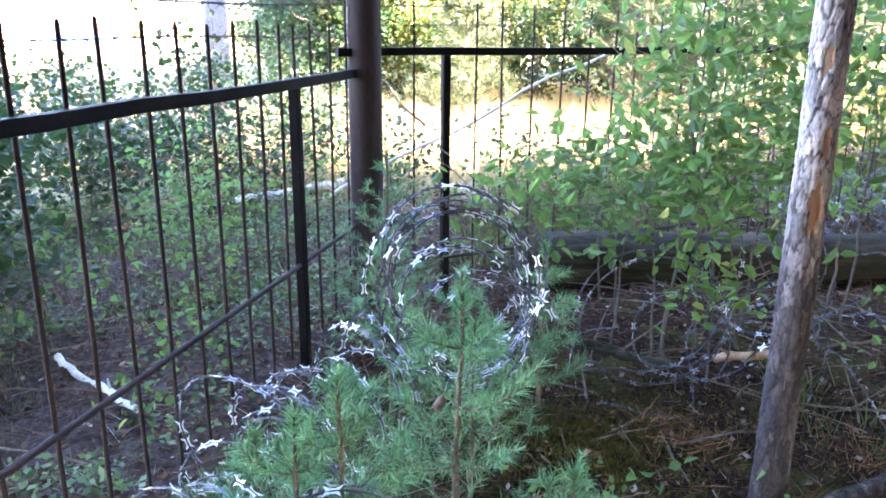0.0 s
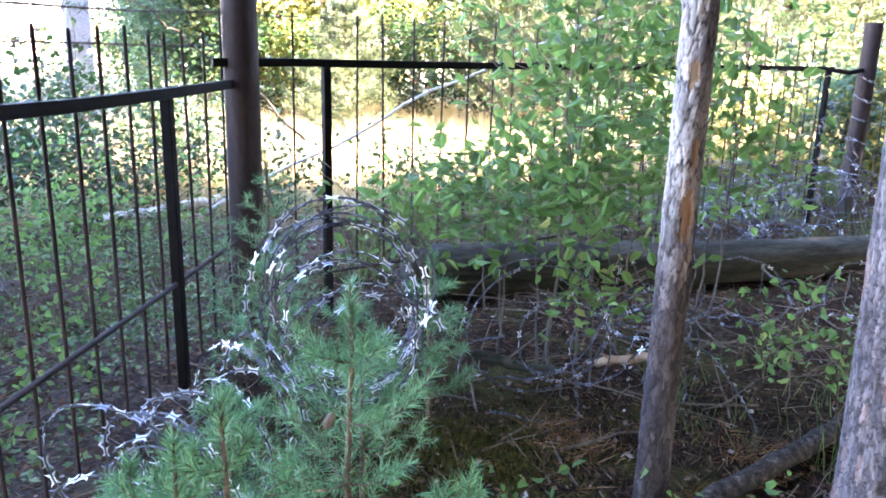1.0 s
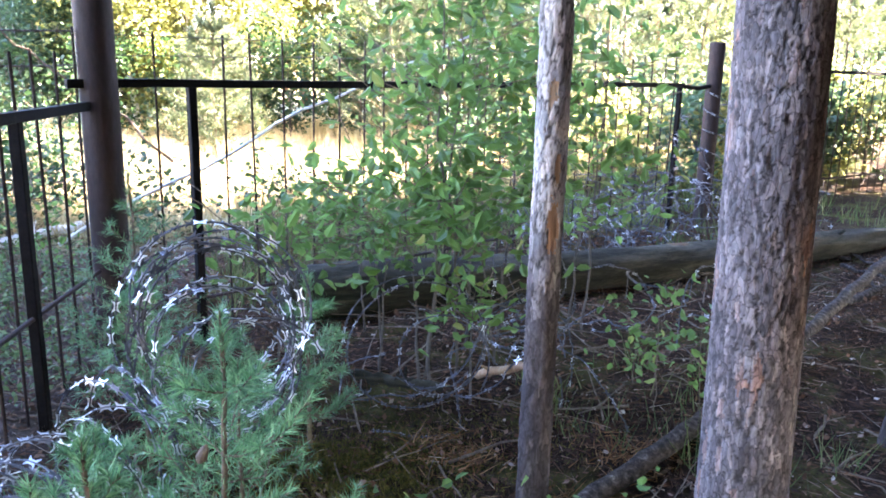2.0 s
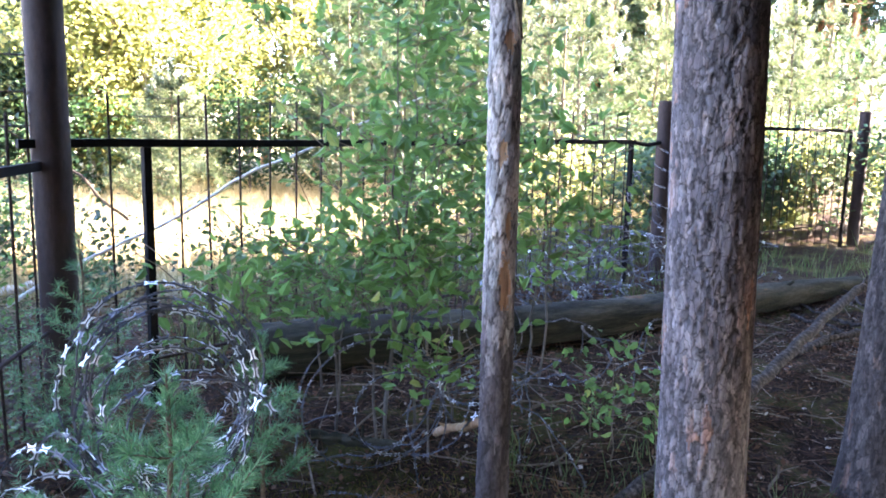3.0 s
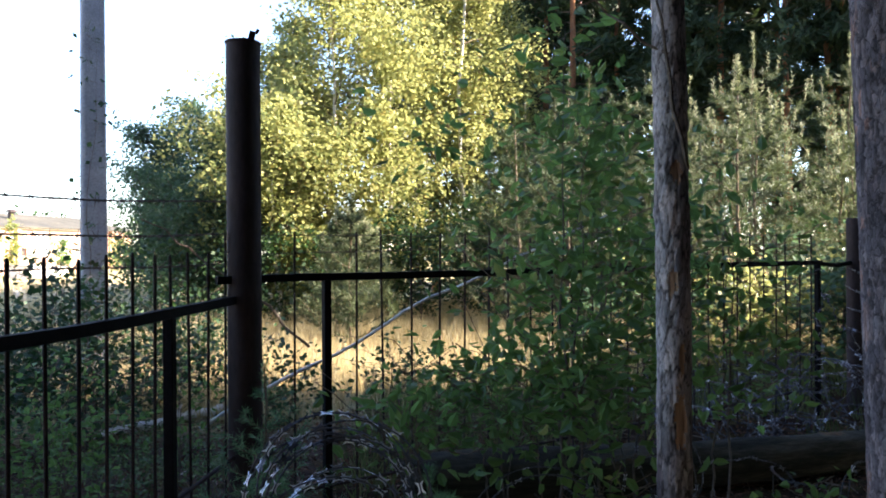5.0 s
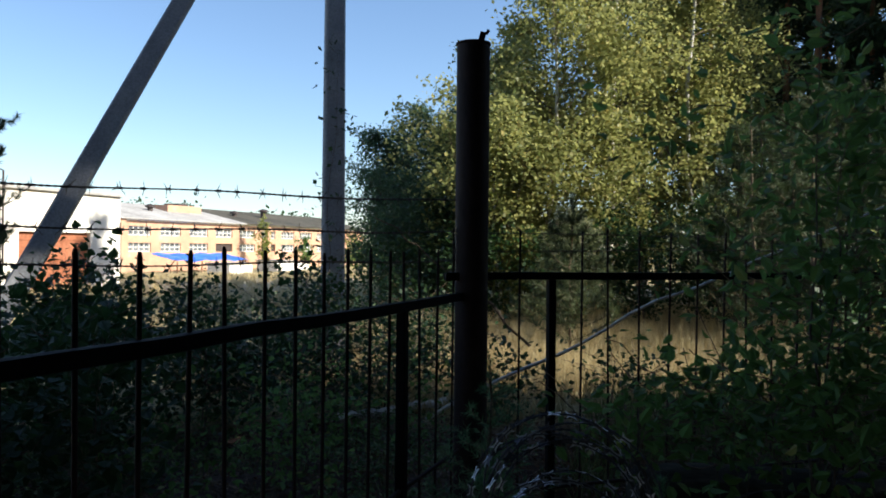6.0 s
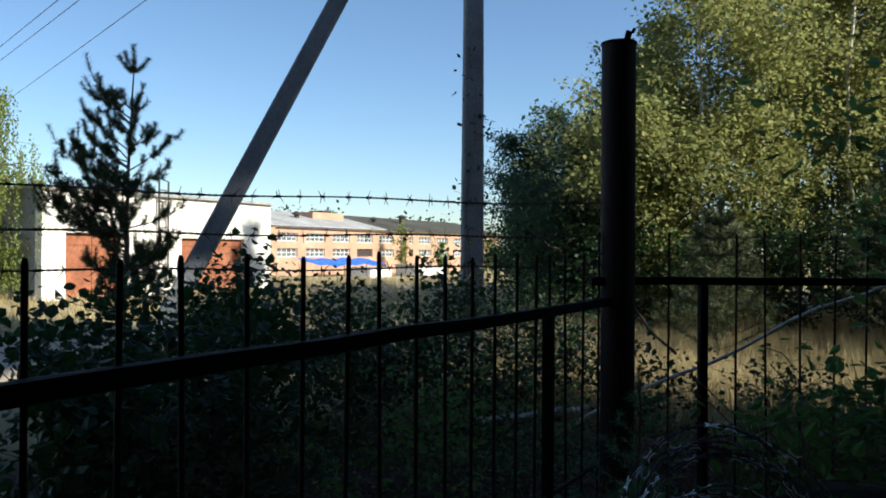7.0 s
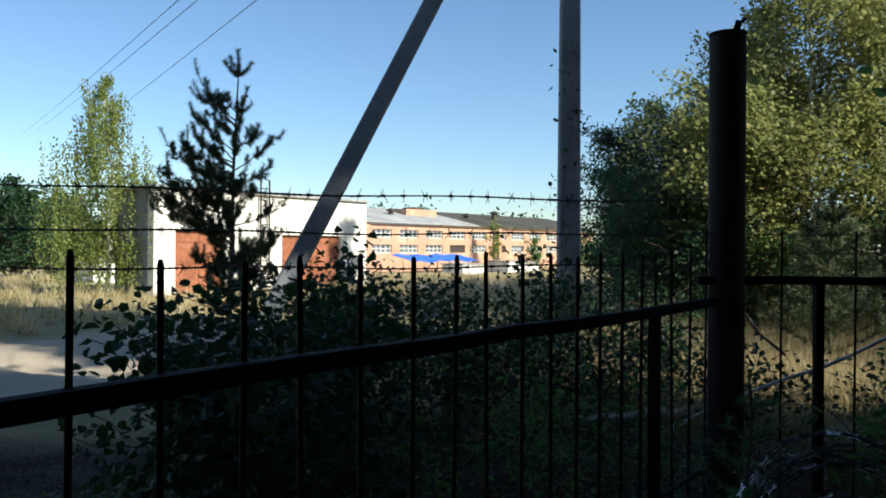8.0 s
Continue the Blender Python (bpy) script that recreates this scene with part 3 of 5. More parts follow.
def side_pine():
    at = (3.9, 1.42)
    p, base, tone = plated(at, 0.17, 9.0, 260, 96, 0.03, 0.012, 2, flare=0.25, bend=(0.035, 0))
    ob = thing("pine_tree", (*at, base), "pine trunk with furrowed bark, its colour darkened for the shade", "tree")
    shade_points(part("trunk", p, M["shaded_pine_bark"], ob, smooth=True), "plate", tone)
    limb, leaf = Pieces(), Pieces()
    crown_pine(limb, leaf, 13, 5.0, 3.6, 160, np.random.default_rng(5), per=15, needle=0.5, width=0.12)
    tube(limb, [(0.31, 0, 8.8), (0.4, 0, 13.4)], [0.11, 0.02], 8)
    part("limbwork", limb, M["orange_bark"], ob)
    tagged(part("crown", leaf, M["dark_needles"], ob), kind="stuff")


def dead_tree():
    """A slim standing stem whose bark is flaking off in scales."""
    at = (2.032, 1.07)
    base = float(height(*at)) - 0.15
    rows, sides, top = 560, 84, 5.2
    zs = np.linspace(0, top, rows)
    a = np.linspace(0, 2 * np.pi, sides, endpoint=False)
    v = np.empty((rows, sides, 3))
    bare = np.zeros((rows, sides))
    tone = np.ones((rows, sides, 4))
    patches = ((1.74, -1.85, 0.035, 0.22), (1.26, -1.45, 0.07, 0.26), (1.47, -1.3, 0.035, 0.14), (2.1, -1.5, 0.03, 0.2))
    for i, z in enumerate(zs):
        r0 = 0.054 * (1 - 0.045 * z) + 0.02 * math.exp(-z / 0.12)
        for j, t in enumerate(a):
            c, s = math.cos(t), math.sin(t)
            q = Vector((c * 1.9, s * 1.9, z / 0.095))
            q += noise.noise_vector(q * 0.9) * 0.6 + noise.noise_vector(q * 3.5) * 0.15
            d, pts = noise.voronoi(q)
            edge = min(1.0, (d[1] - d[0]) / 0.11)
            cellv = noise.cell_vector(pts[0] * 3.1)
            gone = 0.05 + 0.2 * cellv[0]
            for pz, pa, hz, ha in patches:
                turn = (t - pa + math.pi) % (2 * math.pi) - math.pi
                gone = max(gone, 0.84 - 0.4 * math.hypot((z - pz) / hz, turn / ha) + 0.2 * cellv[0] - 0.1 + 0.3 * noise.noise(Vector((c * 4, s * 4, z * 22))) + 0.2 * noise.noise(Vector((c * 14, s * 14, z * 60))))
            off = 1.0 if gone > 0.3 else 0.0
            high = min(1.0, max(0.0, (z - 0.95 + 0.12 * noise.noise(Vector((c * 2, s * 2, z * 3)))) / 0.4))
            tone[i, j, :2] = max(edge, 0.1 * high), min(1.0, max(0.0, 0.1 + 0.3 * cellv[0] + high * (0.62 + 0.3 * cellv[0])))
            bare[i, j] = off
            curl = 0.006 * max(0.0, (pts[0].z - q.z)) * cellv[2]
            r = r0 + (1 - off) * (0.005 * edge + 0.004 * cellv[1] + curl) + 0.0012 * noise.noise(Vector((c * 12, s * 12, z * 30)))
            v[i, j] = (c * r + 0.012 * math.sin(z * 1.1) - 0.006 * z, s * r + 0.01 * math.sin(z * 1.7), z)
    i, j = np.meshgrid(np.arange(rows - 1), np.arange(sides), indexing="ij")
    jj = (j + 1) % sides
    f = np.stack([i * sides + j, i * sides + jj, (i + 1) * sides + jj, (i + 1) * sides + j], -1).reshape(-1, 4)
    wood = bare[i, j].ravel() > 0.5
    ob = thing("dead_tree", (*at, base), "slim dead standing tree with flaking grey bark and bare orange wood", "tree")
    for name, pick, mat, label in (("bark", ~wood, M["flaking_bark"], "flaking silver-grey bark"), ("bare_patch", wood, M["bare_wood"], "bare orange-brown wood patches")):
        p = Pieces().add(v.reshape(-1, 3), f[pick])
        shade_points(part(name, p, mat, ob, label, smooth=True), "plate", tone)
    p = Pieces()
    tube(p, rough_path((0.04, -0.05, 2.12), (-0.12, -0.14, 2.9), 9, 0.03, 8), np.linspace(0.008, 0.003, 9), 6)
    tube(p, rough_path((-0.02, -0.06, 2.5), (-0.42, -0.02, 2.85), 9, 0.05, 9), np.linspace(0.006, 0.002, 9), 6)
    part("dead_branch", p, M["twig"], ob)


def fallen_log():
    """A long tapered trunk lying on the ground behind the bushes."""
    a, b = np.array([0.84, 3.12, 0.165]), np.array([6.6, 5.42, 0.09])
    n, sides = 170, 40
    t = np.linspace(0, 1, n)
    ang = np.linspace(0, 2 * np.pi, sides, endpoint=False)
    way = (b - a) / np.linalg.norm(b - a)
    side = np.cross(way, (0, 0, 1))
    side /= np.linalg.norm(side)
    up = np.cross(side, way)
    v = np.empty((n, sides, 3))
    for i, s in enumerate(t):
        r0 = float(np.interp(s, (0, 0.06, 0.33, 0.58, 0.78, 1.0), (0.17, 0.19, 0.152, 0.145, 0.13, 0.085)))
        for j, g in enumerate(ang):
            c, w = math.cos(g), math.sin(g)
            r = r0 + 0.012 * noise.noise(Vector((s * 14, c * 2, w * 2))) + 0.006 * noise.noise(Vector((s * 12, c * 9, w * 9))) + 0.003 * noise.noise(Vector((s * 60, c * 30, w * 30)))
            v[i, j] = a + (b - a) * s + side * c * r + up * w * r + np.array([0.03, -0.13, 0.0]) * math.sin(math.pi * s)
    i, j = np.meshgrid(np.arange(n - 1), np.arange(sides), indexing="ij")
    jj = (j + 1) % sides
    p = Pieces().add(v.reshape(-1, 3), np.stack([i * sides + j, (i + 1) * sides + j, (i + 1) * sides + jj, i * sides + jj], -1).reshape(-1, 4))
    p.add(v[0], [list(range(sides))])
    p.add(v[-1], [list(range(sides))[::-1]])
    ob = thing("fallen_log", (0, 0, 0), "fallen tree trunk with greenish weathered bark lying behind the bushes", "log")
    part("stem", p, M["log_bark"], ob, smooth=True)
    for s, g, l in ((0.3, 0.9, 0.07), (0.62, 1.4, 0.06), (0.8, 0.7, 0.09)):
        c = a + (b - a) * s
        d = side * math.cos(g) + up * math.sin(g)
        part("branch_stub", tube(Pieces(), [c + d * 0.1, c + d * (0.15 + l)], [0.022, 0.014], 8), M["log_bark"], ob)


big_pine()
side_pine()
dead_tree()
fallen_log()
# ---- far buildings ----
def garage():
    x, y0, y1, h = -21.5, 12.36, 22.3, 3.5
    ob = thing("garage_building", (x, (y0 + y1) / 2, 0), "white rendered garage block with rusty doors and a roof ladder", "building")
    o = Vector((x, (y0 + y1) / 2, 0))

    def b(name, lo, hi, mat, parent=ob, label="", bevel=0.0):
        p = Pieces()
        lo, hi = Vector(lo) - o, Vector(hi) - o
        box(p, (lo + hi) / 2, hi - lo, bevel=bevel)
        return part(name, p, mat, parent, label)

    doors = [(13.15, 15.15, 2.14), (17.7, 20.8, 2.05)]
    ys = [y0] + [q for d in doors for q in d[:2]] + [y1]
    for a, c in zip(ys[::2], ys[1::2]):
        b("wall", (x - 0.35, a, -0.4), (x, c, h), M["white_wall"])
    for a, c, z in doors:
        b("wall", (x - 0.35, a, z), (x, c, h), M["white_wall"])
        leaf_y = (a + c) / 2
        for q, r in ((a + 0.03, leaf_y - 0.01), (leaf_y + 0.01, c - 0.03)):
            d = b("door", (x - 0.2, q, 0.02), (x - 0.14, r, z - 0.03), M["rust_door"], label="rusty brown sheet steel gate leaf")
            for s in range(3):
                zz = 0.25 + s * 0.75
                b("rib", (x - 0.14, q + 0.04, zz), (x - 0.115, r - 0.04, zz + 0.07), M["rust_door"], d)
    b("wall", (x - 2.4, y0, -0.4), (x - 0.35, y0 + 0.35, h), M["concrete"], label="grey block side wall")
    b("wall", (x - 2.4, y1 - 0.35, -0.4), (x - 0.35, y1, h), M["white_wall"])
    b("wall", (x - 2.4, y0 + 0.35, -0.4), (x - 2.1, y1 - 0.35, h), M["white_wall"])
    b("roof", (x - 2.5, y0 - 0.08, h), (x + 0.12, y1 + 0.08, h + 0.1), M["slate"])
    ladder = thing("roof_ladder", (x + 0.12, 16.8, 0.9), "thin steel ladder up the garage wall", "ladder")
    for dy in (-0.2, 0.2):
        p = Pieces()
        tube(p, [(0, dy, 0), (0, dy, 3.15), (-0.3, dy, 3.25)], 0.035, 6)
        part("rail", p, M["dark_iron"], ladder)
    for i in range(9):
        p = Pieces()
        tube(p, [(0, -0.2, 0.2 + i * 0.33), (0, 0.2, 0.2 + i * 0.33)], 0.022, 6)
        part("rung", p, M["dark_iron"], ladder)


def works():
    """Long two-storey brick hall with rows of windows, a low roof and roof vents."""
    x, y0, y1, base, h = -51.0, 52.8, 101.0, -2.2, 4.15
    ob = thing("factory_building", (x, y0, 0), "long orange brick factory hall with white-framed windows and a low roof", "building")

    def b(name, lo, hi, mat, parent=ob, label=""):
        p = Pieces()
        lo, hi = Vector(lo) - Vector((x, y0, 0)), Vector(hi) - Vector((x, y0, 0))
        box(p, (lo + hi) / 2, hi - lo)
        return part(name, p, mat, parent, label)

    upper = [54.0 + i * 4.2 for i in range(10)]
    bands = [(base, 1.0, False), (1.0, 1.85, True), (1.85, 2.55, False), (2.55, 3.4, True), (3.4, h, False)]
    width = 2.9
    for lo, hi, open_ in bands:
        if not open_:
            b("wall", (x - 0.4, y0, lo), (x, y1, hi), M["brick_wall"])
            continue
        edges = [y0] + [q for u in upper for q in (u, u + width)] + [y1]
        for a, c in zip(edges[::2], edges[1::2]):
            b("wall", (x - 0.4, a, lo), (x, c, hi), M["brick_wall"])
        for n, u in enumerate(upper):
            if n in (3, 5) and lo < 2:
                # dark sheet fills the opening in place of the shade inside
                b("panel", (x - 0.3, u, lo), (x - 0.2, u + width, hi), M["dark_iron"], label="dark panel standing in for a shaded empty opening")
                continue
            w = b("window", (x - 0.32, u, lo), (x - 0.26, u + width, hi), M["glass_dark"], label="dusty pane window in a white frame")
            for k in range(5):
                yy = u + k * (width - 0.08) / 4
                b("window_frame", (x - 0.26, yy, lo), (x - 0.14, yy + 0.08, hi), M["white_paint"], w)
            for zz in (lo, (lo + hi) / 2 - 0.03, hi - 0.07):
                b("window_frame", (x - 0.255, u, zz), (x - 0.15, u + width, zz + 0.07), M["white_paint"], w)
    for y in (y0 + 0.05, 76.0, 95):
        b("pilaster", (x, y, base), (x + 0.25, y + 0.6, h), M["brick_wall"])
    b("white_band", (x + 0.003, y0 + 0.8, h - 0.25), (x + 0.08, y1, h - 0.02), M["white_paint"])
    b("wall", (x - 16, y0, base), (x - 0.4, y0 + 0.4, h), M["brick_wall"])
    for name, ya, yb, mat in (("roof", y0 - 0.3, 71.5, M["slate"]), ("roof", 71.51, y1 + 0.3, M["dark_roof"])):
        p = Pieces()
        v = [(0.5, ya, h), (-8, ya, h + 1.9), (-16.5, ya, h), (0.5, ya, h - 0.12), (-16.5, ya, h - 0.12)]
        w = [(q[0], yb, q[2]) for q in v]
        p.add([(q[0], q[1] - y0, q[2]) for q in v + w], [(0, 1, 6, 5), (1, 2, 7, 6), (0, 5, 8, 3), (2, 4, 9, 7), (3, 8, 9, 4)])
        p.add([(q[0], q[1] - y0, q[2]) for q in v + w], [(0, 3, 4, 2, 1), (5, 6, 7, 9, 8)])
        part(name, p, mat, ob)
    for y, r, hh in ((61.2, 0.4, 0.45), (75.2, 0.4, 0.4), (81.2, 0.5, 0.9)):
        p = Pieces()
        z = h + 0.9
        tube(p, [(-4, y - y0, z), (-4, y - y0, z + hh)], r * 0.7, 12)
        tube(p, [(-4, y - y0, z + hh), (-4, y - y0, z + hh + 0.15), (-4, y - y0, z + hh + 0.35)], [r * 1.3, r * 1.3, r * 0.3], 12)
        part("roof_vent", p, M["dark_iron"], ob)
    b("roof_box", (x - 6, 63.8, h + 0.7), (x - 4, 69.2, h + 1.75), M["brick_wall"])
    b("roof_box", (x - 6.1, 65.6, h + 1.75), (x - 4.2, 67.0, h + 2.0), M["dark_iron"])
    t = thing("awning", (x + 2.6, 54, 0), "bright blue tarpaulin awning on posts before the factory", "awning")
    n = 15
    gx, gy = np.meshgrid(np.linspace(0, 3.0, 6), np.linspace(0, 10.5, n), indexing="ij")
    gz = 0.85 - gx * 0.2 + 0.08 * np.sin(gy * 2.1) + 0.05 * np.sin(gx * 5 + gy)
    i, j = np.meshgrid(np.arange(5), np.arange(n - 1), indexing="ij")
    q = np.stack([i * n + j, (i + 1) * n + j, (i + 1) * n + j + 1, i * n + j + 1], -1).reshape(-1, 4)
    p = Pieces().add(np.stack([gx, gy, gz], -1).reshape(-1, 3), q)
    sheet = part("sheet", p, M["tarp"], t)
    sheet.modifiers.new("thick", "SOLIDIFY").thickness = 0.03
    for y in (0.1, 3.5, 7.0, 10.3):
        p = Pieces()
        box(p, (2.9, y, -0.8), (0.1, 0.1, 2.0))
        part("post", p, M["bare_wood"], t)
    for y, xx, z in ((17.7, -33.5, 3.0), (57, -42, 1.2), (66, -43, 1.5), (72, -45, 1.0), (90, -44, 1.8)):
        shed = thing("shed", (xx, y, -1.0), "low whitewashed shed in the works yard", "shed")
        p = Pieces()
        box(p, (0, 0, 0.4), (2.4, 3.4, z))
        part("wall", p, M["white_wall"], shed)
        p = Pieces()
        box(p, (0, 0, 0.4 + z / 2 + 0.05), (2.7, 3.7, 0.1))
        part("roof", p, M["slate"], shed)


def glass_material():
    m, tree, bsdf = material("dusty_glass")
    c = ramp(tree, noise_out(tree, 1.2), [(0.3, (0.05, 0.06, 0.07)), (0.7, (0.22, 0.24, 0.25))])
    tree.links.new(c, bsdf.inputs["Base Color"])
    bsdf.inputs["Roughness"].default_value = 0.15
    return m


M["glass_dark"] = glass_material()
garage()
works()


# ---- utility pole with its strut, and the wires ----
def utility_pole():
    ob = thing("utility_pole", (-3.68, 7.55, -0.3), "grey concrete utility pole with a leaning concrete strut", "pole")

    def beam(name, lo, hi, w0, w1, d0, d1):
        p = Pieces()
        lo, hi = np.array(lo, float), np.array(hi, float)
        way = (hi - lo) / np.linalg.norm(hi - lo)
        side = np.array([0.77, 0.64, 0])
        side -= way * (side @ way)
        side /= np.linalg.norm(side)
        dep = np.cross(way, side)
        c = 0.025
        v = []
        n = 24
        for s in np.linspace(0, 1, n):
            w, d = (w0 * (1 - s) + w1 * s) / 2, (d0 * (1 - s) + d1 * s) / 2
            for a, b in ((-w, -d + c), (-w + c, -d), (w - c, -d), (w, -d + c), (w, d - c), (w - c, d), (-w + c, d), (-w, d - c)):
                v.append(lo + (hi - lo) * s + side * a + dep * b)
        f = [(i * 8 + j, i * 8 + (j + 1) % 8, (i + 1) * 8 + (j + 1) % 8, (i + 1) * 8 + j) for i in range(n - 1) for j in range(8)]
        p.add(v, f).add(v[:8], [list(range(8))[::-1]]).add(v[-8:], [list(range(8))])
        return part(name, p, M["concrete"], ob)

    beam("shaft", (0, 0, 0), (0.06, -0.1, 9.6), 0.31, 0.2, 0.24, 0.17)
    beam("strut", (-3.35, -2.95, 0), (-0.05, -0.2, 8.4), 0.26, 0.19, 0.22, 0.16)
    p = Pieces()
    for z in (9.0, 9.35):
        box(p, (0.06, -0.1, z), (1.5, 0.08, 0.08), bevel=0.01)
    part("crossarm", p, M["dark_iron"], ob)
    text = bpy.data.curves.new("figure", "FONT")
    text.body, text.size, text.extrude, text.align_x = "2", 0.2, 0.002, "CENTER"
    fig = new("painted_figure", text)
    text.materials.append(M["black_paint"])
    fig.parent = ob
    front = Vector((0.64, -0.77, 0))
    fig.matrix_basis = Matrix.Translation(Vector((0, 0, 1.3)) + front * 0.128) @ Matrix.Rotation(math.atan2(front.y, front.x) + math.pi / 2, 4, "Z") @ Matrix.Rotation(math.pi / 2, 4, "X")


utility_pole()


def power_lines():
    ends = [((-9.6, 7.5, 6.35), (-28.9, 15.5, 7.5)), ((-10.5, 6.9, 6.4), (-29.6, 14.7, 8.3)), ((-10.7, 6.7, 6.45), (-30.2, 14.4, 8.3))]
    for a, b in ends:
        a, b = np.array(a), np.array(b)
        way = b - a
        t = np.linspace(-0.45, 4.4, 60)[:, None]
        path = a + way * t + np.array([0, 0, 1]) * (0.035 * (t * (t - 1)))
        tagged(part("power_line", tube(Pieces(), path, 0.009, 5), M["cable"]), "thin overhead power cable against the sky", "cable", "power lines")


power_lines()


def barbed_strand(z0, seed, spacing):
    """One twisted strand with four-pointed barbs, strung from the corner pipe."""
    rng = np.random.default_rng(seed)
    a, b = np.array([0.0, 2.5, z0]), np.array([-3.6, -3.0, z0 + 0.075])
    ob = thing("barbed_wire", a, "rusty barbed wire strand with four-pointed barbs strung from the corner pipe", "wire", "barbed wire strands")
    length = np.linalg.norm(b - a)
    n = 260
    t = np.linspace(0, 1, n)
    line = a + (b - a) * t[:, None] - np.array([0, 0, 1]) * (0.05 * 4 * t * (1 - t))[:, None] + np.stack([0 * t, 0 * t, 0.006 * np.sin(t * 31 + seed)], -1) - a
    p = Pieces()
    for ph in (0, math.pi):
        g = t * length / 0.05 * 2 * math.pi + ph
        tube(p, line + np.stack([0.003 * np.cos(g), 0 * g, 0.003 * np.sin(g)], -1), 0.0034, 5)
    part("strand", p, M["barbed"], ob)
    way = (b - a) / length
    side = np.cross(way, (0, 0, 1))
    up = np.cross(side, way)
    for k in range(int(length / spacing)):
        s = (k + 0.5) * spacing / length + rng.normal(0, 0.0015)
        c = np.array([np.interp(s, t, line[:, i]) for i in range(3)])
        p = Pieces()
        tube(p, c + np.outer(np.linspace(-0.01, 0.01, 4), way), 0.0066, 6)
        turn = rng.uniform(0, math.pi)
        for q in range(4):
            g = turn + q * math.pi / 2 + rng.normal(0, 0.2)
            d = side * math.cos(g) + up * math.sin(g) + way * rng.normal(0, 0.4)
            tube(p, [c + way * (0.005 if q % 2 else -0.005), c + way * (0.005 if q % 2 else -0.005) + d * 0.034], [0.0026, 0.0013], 4)
        part("barb", p, M["barbed"], ob)


for z0, seed in ((1.87, 1), (1.70, 2), (1.545, 3)):
    barbed_strand(z0, seed, 0.105)
p = Pieces()
box(p, (-3.62, -3.05, 0.95), (0.08, 0.08, 2.2), bevel=0.006)
tagged(part("wire_post", p, M["bare_wood"]), "plain wooden post holding the barbed wire", "post")
# ---- trees and shrubs ----
def broadleaf(name, at, h, low, reach, count, mat, bark, leaf, seed, label, radius=0.07, limbs=46, group="", droop=0.0, lean=(0, 0), stems=1, aspect=0.7, category="tree", up=0.35, clumps=14, loose=0.09, detail=False):
    """A tree with trunk, limbs, twigs and single leaves; droop lets the twigs hang."""
    rng = np.random.default_rng(seed)
    base = float(height(*at))
    ob = thing(name, (*at, base), label, category, group)
    wood, twigs, crown = Pieces(), Pieces(), Pieces()
    per = max(4, count // (limbs * stems))
    for s in range(stems):
        foot = np.array([0, 0, -0.15]) if stems == 1 else np.array([rng.normal(0, 0.12), rng.normal(0, 0.12), -0.1])
        hh = h * (1 if s == 0 else rng.uniform(0.6, 0.95))
        spread = np.array([lean[0], lean[1], 0]) if stems == 1 else np.array([rng.normal(0, 0.25 * reach), rng.normal(0, 0.25 * reach), 0])
        path = rough_path(foot, np.array([0, 0, hh]) + spread, 14, 0.03 * h, seed * 31 + s)
        tube(wood, path, np.linspace(radius, radius * 0.12, 14), 8)
        for i in range(limbs):
            q = (i + rng.random()) / limbs
            z = low + (hh - low) * q
            c = np.array([np.interp(z, path[:, 2], path[:, k]) for k in range(2)] + [z])
            t = rng.random() * 2 * np.pi
            full = math.sin(math.pi * min(1, 0.16 + 0.84 * q)) ** 0.7
            r = reach * full * rng.uniform(0.45, 1.15) + 0.08
            tip = c + np.array([r * math.cos(t), r * math.sin(t), r * rng.uniform(up - 0.25, up + 0.5) - droop * r * 0.4])
            limb = rough_path(c, tip, 6, 0.12 * r, int(rng.integers(1e6)))
            tube(twigs, limb, np.linspace(radius * 0.22 * (1.1 - 0.6 * q), 0.003, 6), 4, False)
            clusters = max(1, min(clumps, per // 3))
            full_k = max(1, per // clusters)
            for g in range(clusters):
                u = rng.uniform(0.25, 1.05)
                k = max(1, int(full_k * min(1.0, 0.12 + r / reach)))
                spot = c * (1 - u) + tip * u + np.clip(rng.normal(0, 1, 3), -1.5, 1.5) * (0.1 * r + 0.03)
                if droop:
                    fall = rng.uniform(0.5, 1.0) * droop * r
                    drop = np.linspace(0, 1, k)[:, None]
                    where = spot + drop * [0, 0, -fall] + rng.normal(0, 0.05, (k, 3))
                    leaves(crown, where, leaf * rng.uniform(0.7, 1.2, k), rng, aspect, along=np.tile([0, 0, -0.9], (k, 1)), simple=True)
                else:
                    where = spot + np.clip(rng.normal(0, 1, (k, 3)), -1.7, 1.7) * (loose * r + 0.025 + leaf * 0.45) * [1, 1, 0.75]
                    leaves(crown, where, leaf * rng.uniform(0.6, 1.25, k), rng, aspect, flat=0.5, simple=not detail and (leaf > 0.08 or count > 2500 or name == "bush"))
    part("trunk", wood, bark, ob, smooth=True)
    tagged(part("twigwork", twigs, M["twig"], ob), kind="stuff")
    tagged(part("crown", crown, mat, ob), kind="stuff")
    return ob


